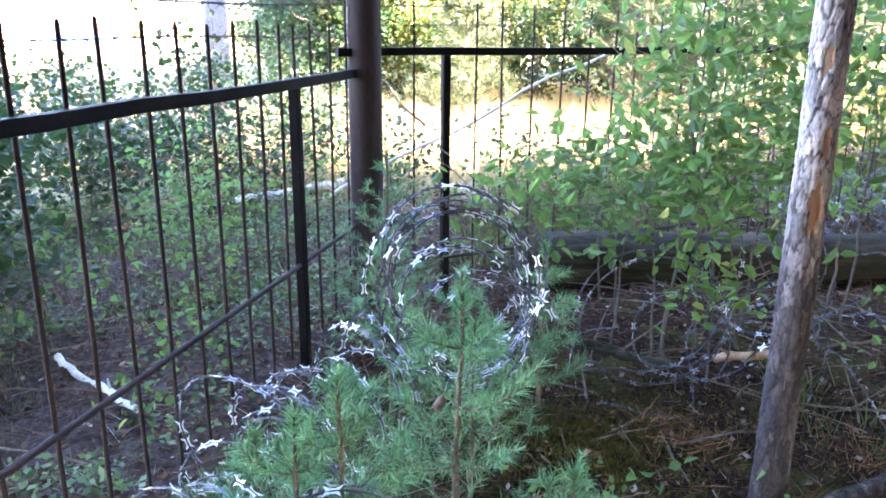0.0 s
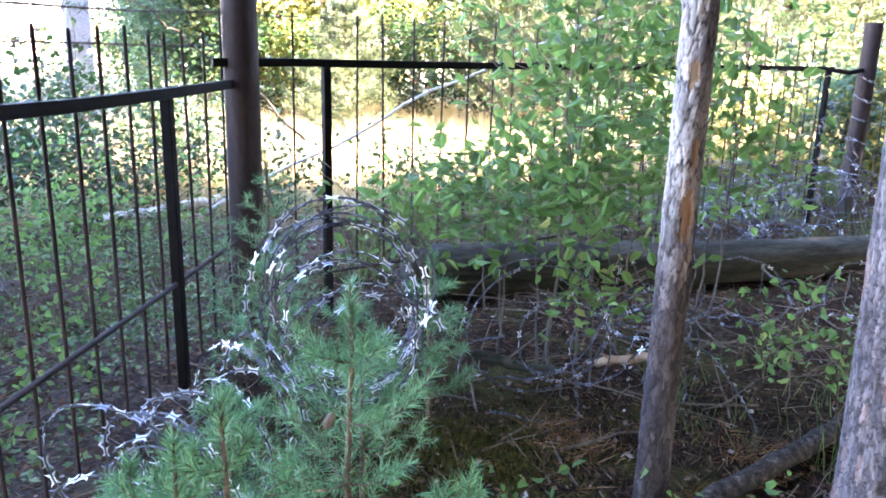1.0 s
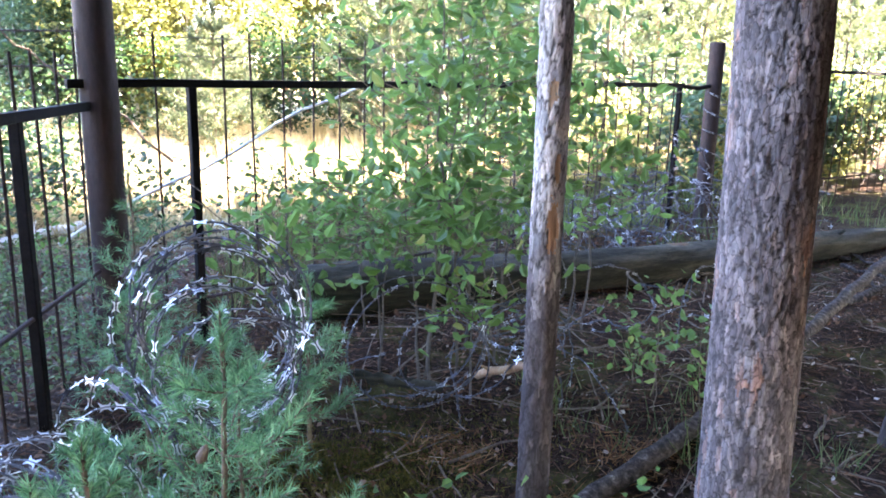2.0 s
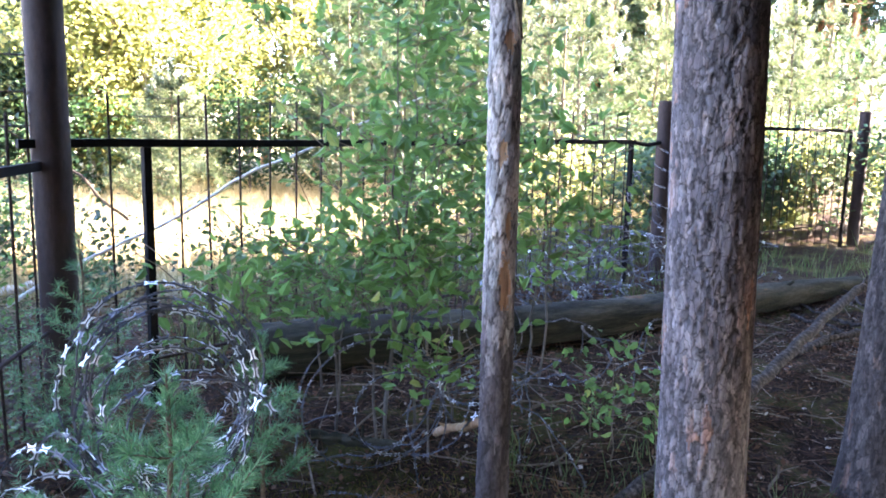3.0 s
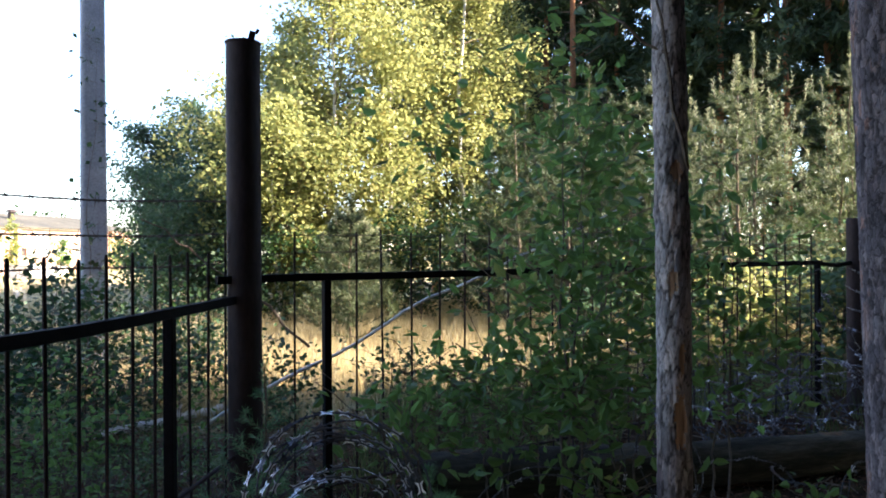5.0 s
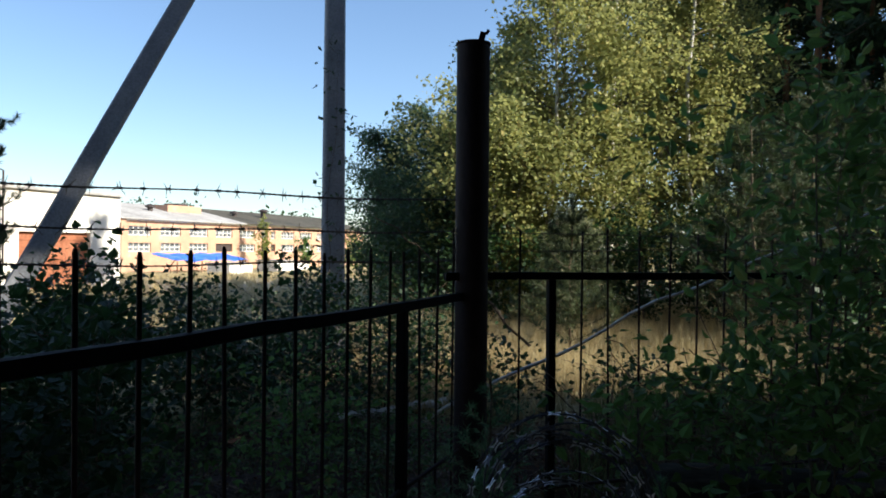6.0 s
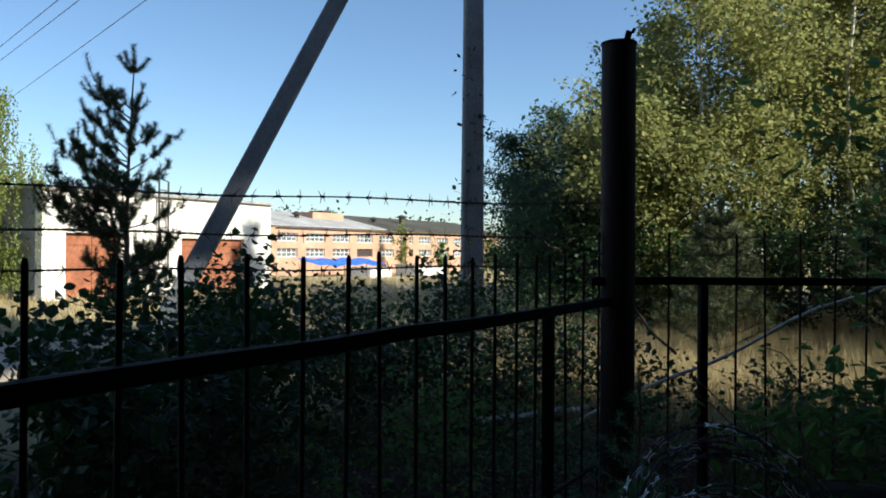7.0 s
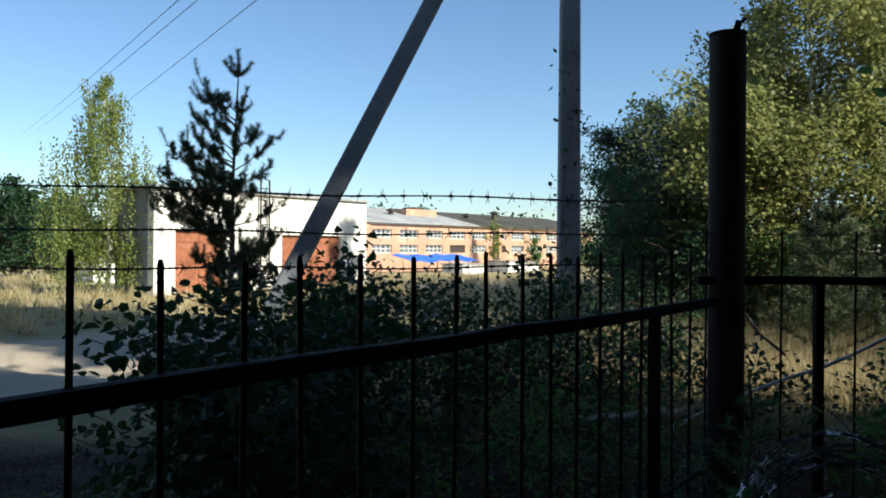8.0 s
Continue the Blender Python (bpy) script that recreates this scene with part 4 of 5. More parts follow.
def shoot(needles, wood, path, r0, count, length, width, rng, forward=0.9):
    """A shoot with needles standing out all round it."""
    path = np.asarray(path, float)
    tube(wood, path, np.linspace(r0, r0 * 0.5, len(path)), 5, False)
    n = len(path) - 1
    s = rng.random(count) * n
    i = np.minimum(s.astype(int), n - 1)
    f = (s - i)[:, None]
    base = path[i] * (1 - f) + path[i + 1] * f
    way = path[i + 1] - path[i]
    way /= np.linalg.norm(way, axis=1)[:, None] + 1e-9
    out = rng.normal(size=(count, 3))
    out -= (out * way).sum(1)[:, None] * way
    out /= np.linalg.norm(out, axis=1)[:, None] + 1e-9
    d = way * forward * rng.uniform(0.5, 1.3, (count, 1)) + out
    d /= np.linalg.norm(d, axis=1)[:, None]
    blades(needles, base + out * r0 * 0.6, base + d * length * rng.uniform(0.75, 1.15, (count, 1)), width, rng)


def young_pine(at, h, spread, seed, mat, label, whorls=7, per=70, needle=0.055, width=0.002, name="young_pine", group="", bark="orange_bark", lean=(0, 0), bare=0.12, sides=4, candles=0):
    """A sapling: a leader with whorls of upturned branches, each with side shoots and, in the sun, pale upright candles."""
    rng = np.random.default_rng(seed)
    base = float(height(*at))
    ob = thing(name, (*at, base), label, "tree", group)
    needles, wood, stem, pale = Pieces(), Pieces(), Pieces(), Pieces()
    path = rough_path((0, 0, -0.1), (lean[0], lean[1], h * 0.9), 12, 0.02 * h, seed)
    tube(stem, path, np.linspace(0.006 + 0.008 * h, 0.003 + 0.002 * h, 12), 8)
    top = path[-1]
    shoot(needles, wood, [top, top + [0, 0, h * 0.05], top + [0, 0, h * 0.1]], 0.003 + h * 0.002, int(per * 1.6), needle, width, rng, 1.2)
    for w in range(whorls):
        q = bare + (1 - bare) * (w + 0.4) / whorls
        z = h * 0.9 * q
        c = np.array([np.interp(z, path[:, 2], path[:, k]) for k in range(2)] + [z])
        reach = spread * (1 - q) ** 0.8 + 0.05 * h
        turn = rng.random() * 6
        shoot(needles, wood, [c, c + [0, 0, h * 0.9 / whorls * 0.8]], 0.003, int(per * 0.7), needle, width, rng, 1.0)
        for b in range(int(rng.integers(4, 7))):
            t = turn + b * 1.13 + rng.normal(0, 0.2)
            r = reach * rng.uniform(0.7, 1.1)
            out = np.array([math.cos(t), math.sin(t), 0])
            tip = c + out * r + [0, 0, r * rng.uniform(0.35, 0.75)]
            mid = c + out * r * 0.55 + [0, 0, r * 0.22]
            bp = [c, c + out * r * 0.28 + [0, 0, r * 0.08], mid, tip]
            shoot(needles, wood, bp, 0.003 + 0.004 * r, int(per * (0.7 + r / spread)), needle, width, rng)
            if candles and q > 0.6:
                tall = 0.05 * h * rng.uniform(0.7, 1.4)
                shoot(pale, wood, [tip, tip + out * 0.02 + [0, 0, tall * 0.5], tip + out * 0.03 + [0, 0, tall]], 0.008, candles, 0.07, 0.014, rng, 0.8)
            for k in range(sides if r > 0.3 * spread else 2):
                u = rng.uniform(0.3, 0.9)
                o = np.asarray(bp[1]) * (1 - u) + tip * u
                side = np.cross(out, (0, 0, 1)) * (1 if k % 2 else -1)
                e = o + (out * 0.6 + side * 0.8) * r * rng.uniform(0.2, 0.42) + [0, 0, r * rng.uniform(0.08, 0.25)]
                shoot(needles, wood, [o, (o + e) / 2, e], 0.0025, int(per * 0.6), needle, width, rng)
    part("stem", stem, M[bark], ob, smooth=True)
    tagged(part("branchwork", wood, M["twig"], ob), kind="stuff")
    tagged(part("foliage", needles, mat, ob), kind="stuff")
    if candles:
        shoot(pale, wood, [top, top + [0, 0, h * 0.06], top + [0, 0, h * 0.13]], 0.01, candles * 4, 0.08, 0.014, rng, 1.0)
        tagged(part("candle_growth", pale, M["candle"], ob, "pale upright new shoots"), kind="stuff")
    return ob


def tall_pine(at, h, low, reach, seed, label, count=60, per=13, width=0.1, needle=0.36, radius=0.15):
    rng = np.random.default_rng(seed)
    base = float(height(*at))
    ob = thing("pine_tree", (*at, base), label, "tree", "pine forest")
    stem, limb, crown = Pieces(), Pieces(), Pieces()
    tube(stem, rough_path((0, 0, -0.2), (rng.normal(0, 0.2), rng.normal(0, 0.2), h), 16, 0.1, seed), np.linspace(radius, radius * 0.2, 16), 10)
    crown_pine(limb, crown, h, low, reach, count, rng, per=per, needle=needle, width=width)
    part("trunk", stem, M["orange_bark"], ob, smooth=True)
    tagged(part("limbwork", limb, M["twig"], ob), kind="stuff")
    tagged(part("crown", crown, M["dark_needles"], ob), kind="stuff")
    return ob


# sunlit birches beyond the meadow
for n, (x, y, h) in enumerate(((-2.5, 15.0, 8.8), (-1.4, 16.2, 11.5), (-0.9, 18.4, 12.0), (0.2, 17.6, 12.5), (1.0, 19.8, 10.5), (-3.9, 17.2, 7.2), (-3.4, 14.0, 4.6))):
    broadleaf("birch_tree", (x, y), h, 0.6, 1.7, 30000, M["birch_leaf"], M["birch_bark"], 0.105, 40 + n, "sunlit birch with yellow-green leaves and a white stem", 0.07, 70, "birch grove", clumps=7, loose=0.1, up=0.55)
# darker broadleaf trees by the utility pole
for n, (x, y, h, r) in enumerate(((-7.6, 17.0, 4.6, 1.1), (-7.3, 19.2, 5.6, 1.3), (-6.6, 21.0, 6.2, 1.4), (-5.4, 19.0, 5.4, 1.3), (-6.2, 15.5, 3.2, 1.0), (-4.8, 14.2, 2.8, 1.0), (-6.0, 17.6, 4.9, 1.2), (-5.0, 20.8, 6.6, 1.4), (-5.6, 22.4, 7.2, 1.4))):
    broadleaf("aspen_tree", (x, y), h, 0.4, r, 21000, M["aspen_leaf"], M["grey_bark"], 0.085, 60 + n, "young aspen in bluish green leaf at the edge of the clearing", 0.05, 80, "clearing edge", up=0.8, clumps=7, loose=0.12)
tall_pine((-7.2, 27.5), 9.0, 2.0, 1.5, 70, "slender dark pine rising over the grove", 40)
# young pines; those in the sun carry pale candles
# several at x 1.4 to 3.7, y 13.4 to 15.6 are added to block sun
for n, (x, y, h) in enumerate(((-1.0, 10.2, 2.4), (1.55, 11.75, 4.1), (2.4, 10.9, 3.9), (4.9, 10.4, 4.4), (5.8, 12.5, 4.4), (6.8, 11.3, 3.7), (8.5, 10.1, 3.75), (7.5, 12.6, 3.9), (3.6, 12.4, 3.4), (9.6, 12.2, 4.2), (-1.35, 12.1, 2.3), (4.6, 14.2, 5.4), (6.4, 14.6, 5.8), (8.4, 14.8, 5.8), (2.35, 13.8, 4.6), (3.2, 15.6, 5.6), (1.4, 14.0, 3.8), (2.7, 14.8, 5.4), (1.8, 15.4, 4.8), (3.7, 13.4, 4.6), (10.6, 14.2, 4.4), (5.4, 16.8, 5.2), (11.8, 12.8, 3.6), (12.6, 15.4, 4.8))):
    # 1.2 < x < 3.8: darker needles stand in for shade, no candles
    young_pine((x, y), h, 0.26 * h + 0.3, 80 + n, M["dark_needles"] if 1.2 < x < 3.8 else M["far_needles"], "young pine, pale-candled in sun or with needles darkened for shade", 9, 56, 0.12, 0.013, group="young pines", bark="twig", bare=0.06, sides=4, candles=0 if 1.2 < x < 3.8 else 34)
# dark forest behind and to the side
kinds = [tall_pine((9.0, 28.4), 15.5, 2.5, 2.4, 100, "tall dark pine with a reddish trunk in the forest", 54, 11), tall_pine((13.6, 30.2), 17.0, 4.5, 2.6, 101, "tall dark pine with a reddish trunk in the forest"), tall_pine((10.0, 24.3), 14.0, 2.0, 2.2, 102, "tall dark pine with a reddish trunk in the forest")]
rng = np.random.default_rng(17)
spots = [(0.6, 23.5), (-1.2, 25.5), (-2.8, 27.5), (2.6, 24.0), (2.4, 28.6), (4.0, 26.5), (15.5, 22.5), (15.8, 20.6), (12.5, 25.5), (7.0, 25.2), (0.2, 31), (18.5, 25), (21, 23), (20.5, 27.5), (-2.5, 31), (9.5, 21.6), (12.6, 20.8), (6.0, 21.8), (3.4, 22.6), (8.0, 23.4), (11.2, 22.9), (14.2, 24.6), (4.8, 24.4), (1.6, 25.2), (17.6, 22.0), (19.8, 24.6), (6, 31), (9.5, 33), (12.5, 33.5), (16, 31), (19, 31.5), (22.5, 31), (3, 34), (25, 27), (24.5, 23), (13.2, 28), (16.4, 27), (10.4, 30), (5.4, 28.4), (22.6, 25.4)]
for n, (x, y) in enumerate(spots):
    s = rng.uniform(0.85, 1.15)
    copy_thing(kinds[n % 3], Matrix.Translation((x, y, float(height(x, y)))) @ Matrix.Rotation(rng.random() * 6, 4, "Z") @ Matrix.Scale(s, 4))
# unseen close-set trees added on the sunny side to shade the fence corner
unseen_shade_kinds = [tall_pine((11.5, 4.8), 12.4, 1.5, 2.6, 103, "dense tall pine added out of view to cast shade", 100, 9, 0.2, 0.55), tall_pine((14.4, 10.4), 23.0, 13.2, 2.9, 104, "high-crowned pine added out of view to shade the pole", 120, 9, 0.22, 0.55)]
for x, y, k in ((10.6, 6.3, 0), (13.2, 7.0, 0), (16, 7.6, 0), (13.8, 4.6, 0), (9.2, 3.2, 0), (16.5, 5.4, 0), (7.6, 0.6, 0), (10.4, 1.2, 0), (13.0, 2.0, 0), (8.2, -2.2, 0), (11.4, -1.6, 0), (12.6, 8.9, 1), (4.9, -2.0, 0), (6.4, -0.4, 0), (2.2, -4.7, 0), (5.2, -3.6, 0), (5.0, -4.4, 0), (2.4, -6.0, 0), (-1.2, -5.6, 0), (5.6, -7.2, 0), (0.4, -8.4, 0), (-4.2, -7.2, 0), (8.6, -6.0, 0), (-12.6, -9.0, 0), (-7.4, -9.4, 0)):
    s = rng.uniform(0.9, 1.0) if k == 0 else rng.uniform(0.94, 1.04)
    copy_thing(unseen_shade_kinds[k], Matrix.Translation((x, y, float(height(x, y)))) @ Matrix.Rotation(rng.random() * 6, 4, "Z") @ Matrix.Scale(s, 4))
# unseen pines added so their crowns close over the path and dim skylight
unseen_roof_pine = tall_pine((0.2, -3.6), 13.0, 5.6, 4.6, 105, "pine with a spreading crown added out of view to dim skylight", 170, 9, 0.22, 0.55)
for x, y in ((2.9, -2.6), (4.6, -0.6), (1.4, -4.4), (5.4, -0.6), (6.4, -2.2), (3.9, -4.6)):
    copy_thing(unseen_roof_pine, Matrix.Translation((x, y, float(height(x, y)))) @ Matrix.Rotation(rng.random() * 6, 4, "Z") @ Matrix.Scale(rng.uniform(0.95, 1.1), 4))
# unseen wood added behind and to the side of the path for shade
for n in range(16):
    a = rng.uniform(-95, 112) if n < 15 else rng.uniform(-80, 0)
    d = rng.uniform(4.5, 18)
    x, y = 1.4 + d * math.sin(radians(90 + a)), -1.6 + d * math.cos(radians(90 + a))
    if (x < -1.5 and y > -4) or y > 2.6 or math.hypot(x - 2.7, y - 0.6) < 1.5:
        continue
    s = rng.uniform(0.75, 0.95)
    copy_thing(kinds[n % 3], Matrix.Translation((x, y, float(height(x, y)))) @ Matrix.Rotation(rng.random() * 6, 4, "Z") @ Matrix.Scale(s, 4))
# undergrowth at the foot of the dark forest
for n, (x, y, h, r) in enumerate(((4.6, 16.5, 3.4, 1.5), (7.5, 17.5, 3.2, 1.6), (10.5, 16.6, 3.0, 1.5), (2.6, 17.5, 4.5, 1.4), (9.2, 14.6, 2.4, 1.1), (12.8, 16.5, 3.2, 1.5), (5.8, 19.2, 4.2, 1.6), (13.4, 19, 4, 1.6), (7.4, 8.9, 1.3, 0.7), (10.8, 10.6, 2.0, 0.9), (6.0, 8.3, 1.5, 0.6), (6.9, 8.8, 1.8, 0.7), (8.0, 9.4, 1.7, 0.7), (2.0, 21.5, 4.6, 2.0), (6.8, 20.4, 4.4, 2.0), (10.4, 19.4, 4.4, 2.0), (14.6, 18.2, 4.2, 1.9), (16.8, 20.4, 4.6, 2.0), (4.2, 19.8, 4.4, 1.8), (8.8, 22.6, 5.0, 2.2), (13.0, 22.4, 5.0, 2.2), (8.8, 9.7, 1.9, 0.9), (9.7, 9.7, 2.0, 0.9), (9.6, 8.7, 1.7, 0.8), (10.6, 9.3, 2.0, 0.9), (5.4, 7.9, 1.4, 0.6), (-5.2, 13.0, 1.7, 1.0), (-3.6, 13.3, 1.8, 1.1), (-2.0, 13.6, 1.9, 1.1), (-0.4, 13.9, 1.9, 1.1), (1.0, 14.6, 2.0, 1.1), (2.6, 15.0, 2.2, 1.2), (-1.2, 15.2, 2.4, 1.2), (0.4, 16.2, 2.6, 1.3), (-3.0, 15.6, 2.3, 1.2), (5.4, 14.9, 2.2, 1.2), (7.4, 15.4, 2.2, 1.2), (3.6, 16.6, 2.6, 1.3), (3.4, 8.4, 1.1, 0.55), (4.4, 8.7, 1.3, 0.6), (2.5, 9.3, 0.9, 0.5), (3.9, 9.8, 1.6, 0.8), (5.1, 9.4, 1.8, 0.8), (5.0, 8.3, 1.2, 0.6), (6.2, 9.6, 1.9, 0.8))):
    broadleaf("bush", (x, y), h, 0.15, r, 1300 if 20 < n < 26 else 900 if n > 37 else 3600, M["birch_leaf"] if n in (2, 4, 10, 12, 22) or n in (39, 41, 43) else M["aspen_leaf"] if n in (8, 9, 11, 21, 23, 24, 25) or n > 37 else M["bush_leaf"], M["grey_bark"], 0.1, 120 + n, "leafy undergrowth at the forest edge", 0.03, 30, "undergrowth", category="bush")

# leafy alder shrubs before the second fence
for n, (x, y, h, low, r, count, stems) in enumerate(((1.7, 2.0, 2.8, 0.85, 0.55, 1150, 2), (2.15, 2.7, 2.5, 0.75, 0.5, 950, 2), (1.95, 2.3, 1.5, 0.62, 0.52, 620, 2), (1.3, 2.6, 1.0, 0.58, 0.52, 400, 2), (0.95, 2.5, 0.82, 0.55, 0.42, 220, 2), (1.6, 2.35, 1.05, 0.6, 0.52, 360, 2), (2.75, 3.0, 2.2, 0.7, 0.42, 480, 2), (1.9, 1.95, 0.6, 0.4, 0.26, 40, 1))):
    broadleaf("alder_shrub", (x, y), h, low, r, count, M["shrub_leaf"], M["grey_bark"], 0.086, 150 + n, "leafy young alder with bright green oval leaves before the fence", 0.009, 18, "alder shrubs", category="shrub", aspect=0.6, stems=stems, clumps=5, loose=0.16, detail=True)
# bushes outside the first fence
for n, (x, y, h, r, count) in enumerate(((-2.9, 3.7, 1.0, 0.75, 1500), (-3.6, 2.6, 0.95, 0.8, 1500), (-1.9, 5.6, 1.0, 0.7, 1200), (-2.2, 4.4, 0.8, 0.6, 800), (-3.0, 4.8, 1.0, 0.85, 1300), (-4.4, 3.6, 1.0, 0.85, 1200), (-1.9, 6.4, 1.25, 0.8, 1200), (-0.75, 5.4, 0.95, 0.5, 700), (0.2, 6.6, 0.6, 0.45, 400), (-4.0, 5.8, 1.1, 0.85, 1100), (-2.9, 8.3, 1.5, 0.8, 1200), (-5.2, 4.8, 1.2, 0.8, 1000), (-3.4, 6.9, 1.4, 0.7, 1000), (-5.6, 6.6, 1.3, 0.8, 1000), (-2.6, 4.9, 1.75, 0.55, 900), (-3.3, 4.2, 1.6, 0.5, 850), (-3.9, 3.2, 1.7, 0.55, 900), (-1.9, 4.2, 1.5, 0.45, 560), (-4.6, 3.9, 1.6, 0.55, 800), (-3.0, 5.6, 1.7, 0.5, 700))):
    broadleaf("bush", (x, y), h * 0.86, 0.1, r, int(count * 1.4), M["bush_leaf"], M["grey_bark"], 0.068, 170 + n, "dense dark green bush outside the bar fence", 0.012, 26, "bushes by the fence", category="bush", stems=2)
for n, (x, y, h, r, count) in enumerate(((-1.06, 2.35, 0.95, 0.36, 620), (-1.35, 2.95, 0.9, 0.34, 480), (-0.9, 3.5, 0.8, 0.3, 360), (-1.5, 1.7, 0.7, 0.3, 260))):
    broadleaf("alder_shrub", (x, y), h, 0.15, r, count, M["shrub_leaf"], M["grey_bark"], 0.05, 165 + n, "slender pale green shrub outside the bar fence", 0.006, 16, "alder shrubs", category="shrub", stems=2)
# climbing vine with heart-shaped leaves along the fence
for n, (x, y, h, r, count) in enumerate(((-1.5, 1.35, 1.6, 0.32, 420), (-2.3, 0.75, 1.3, 0.42, 700), (-1.9, 1.0, 1.25, 0.45, 760), (-2.2, 1.9, 1.65, 0.42, 700), (-2.6, 1.3, 1.45, 0.45, 760), (-3.0, 1.7, 1.5, 0.5, 760), (-1.7, 0.75, 1.05, 0.35, 480), (-3.0, 2.6, 1.75, 0.45, 700), (-2.5, 2.5, 1.5, 0.4, 520))):
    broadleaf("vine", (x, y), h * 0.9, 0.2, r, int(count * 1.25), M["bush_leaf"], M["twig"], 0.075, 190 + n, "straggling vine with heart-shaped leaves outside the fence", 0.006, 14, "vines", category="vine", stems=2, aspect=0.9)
# creeper on the pole
broadleaf("creeper", (-3.56, 7.38), 4.3, 0.6, 0.1, 56, M["bush_leaf"], M["twig"], 0.09, 210, "thin creeper climbing the concrete pole", 0.006, 26, category="vine", aspect=0.8)

# pine saplings round the razor wire
SAP = "small green pine sapling growing through the razor wire"
for n, (x, y, h, spread, whorls, per, lean) in enumerate(((1.07, 0.2, 1.06, 0.4, 5, 84, (0, 0)), (0.72, -0.1, 0.76, 0.32, 4, 78, (0.02, 0)), (0.84, -0.08, 0.82, 0.3, 4, 78, (0, 0)), (0.56, 1.25, 0.66, 0.34, 4, 70, (0, 0)), (0.42, 1.68, 0.74, 0.34, 4, 66, (0, 0)), (1.16, 1.4, 0.74, 0.26, 4, 66, (0, 0)), (1.0, 0.75, 0.66, 0.36, 4, 70, (0, 0)), (0.62, 0.55, 0.52, 0.32, 4, 70, (0, 0)), (1.22, 0.05, 0.6, 0.34, 3, 80, (0.16, 0.04)), (0.5, 0.15, 0.5, 0.3, 3, 74, (0, 0)), (0.8, 1.5, 0.62, 0.3, 4, 62, (0, 0)))):
    young_pine((x, y), h, spread, 300 + n, M["needles"], SAP, whorls, per, 0.05, 0.0034, bark="twig", sides=2, name="pine_sapling", group="pine saplings", lean=lean)
young_pine((0.27, 2.1), 1.04, 0.36, 320, M["needles"], "small green pine sapling beside the corner pipe", 6, 46, 0.045, 0.0034, bark="twig", sides=2, name="pine_sapling", group="pine saplings")
p = Pieces()
tube(p, [(0, 0, 0), (0.004, 0.003, 0.012), (0.012, 0.006, 0.03), (0.016, 0.008, 0.042)], [0.006, 0.014, 0.011, 0.003], 10)
tagged(part("pine_cone", p, M["twig"], m=Matrix.Translation((1.03, 0.1, 0.66))), "small brown pine cone on a sapling twig", "cone")


# trees by the far buildings
def dark_young_pine():
    rng = np.random.default_rng(400)
    at, h = (-10.35, 7.06), 4.95
    base = float(height(*at))
    ob = thing("pine_tree", (*at, base), "young pine in silhouette before the white garage", "tree")
    needles, wood, stem = Pieces(), Pieces(), Pieces()
    path = rough_path((0, 0, -0.1), (0.1, 0.1, h - 0.25), 14, 0.08, 4)
    tube(stem, path, np.linspace(0.055, 0.012, 14), 8)
    top = path[-1]
    for k in range(5):
        t = k * 1.26
        e = top + np.array([0.26 * math.cos(t), 0.26 * math.sin(t), 0.3]) if k else top + [0, 0, 0.5]
        shoot(needles, wood, [top, top * 0.5 + e * 0.5 - [0, 0, 0.04 if k else 0], e], 0.01, 260, 0.1, 0.009, rng)
    for w in range(13):
        z = 0.6 + w * 0.285
        for b in range(8 if z < 2.7 else 4):
            zz = z + rng.uniform(-0.14, 0.14)
            c = np.array([np.interp(zz, path[:, 2], path[:, k]) for k in range(2)] + [zz])
            dense = rng.random() < 0.6 and z > 1.2
            t = math.radians(234) + rng.normal(0, 0.7) if dense else rng.random() * 6.28
            r = (0.35 + 0.75 * (1 - abs(z - 2.0) / 3.0)) * rng.uniform(0.7, 1.15) * (1.2 if dense else 0.8) * (1 if z < 2.9 else 0.72)
            out = np.array([math.cos(t), math.sin(t), 0])
            tip = c + out * r + [0, 0, r * rng.uniform(0.25, 0.6) * (1 if z < 2.7 else 1.7)]
            bough = np.array([c, c * 0.6 + tip * 0.4 - [0, 0, 0.06 * r], c * 0.25 + tip * 0.75 - [0, 0, 0.04 * r], tip])
            tube(wood, bough, [0.015, 0.011, 0.008, 0.005], 5, False)
            for k in range(int(4 + 6 * r)):
                u = rng.uniform(0.12, 1.0) * 2.999
                o = bough[int(u)] * (1 - u % 1) + bough[int(u) + 1] * (u % 1)
                side = out * 0.7 + rng.normal(0, 0.45, 3)
                l = rng.uniform(0.16, 0.34)
                e = o + side * l * 0.7 + [0, 0, l * 0.75]
                shoot(needles, wood, [o, o + side * l * 0.45 + [0, 0, l * 0.2], e], 0.006, 150, 0.1, 0.008, rng, 0.9)
    part("trunk", stem, M["grey_bark"], ob, smooth=True)
    tagged(part("branchwork", wood, M["twig"], ob), kind="stuff")
    tagged(part("foliage", needles, M["dark_needles"], ob), kind="stuff")


dark_young_pine()
broadleaf("weeping_birch", (-23.6, 11.9), 7.3, 1.2, 2.0, 24000, M["willow_leaf"], M["birch_bark"], 0.1, 410, "tall weeping birch with hanging yellow-green twigs", 0.1, 64, droop=1.4, clumps=10, up=0.5)
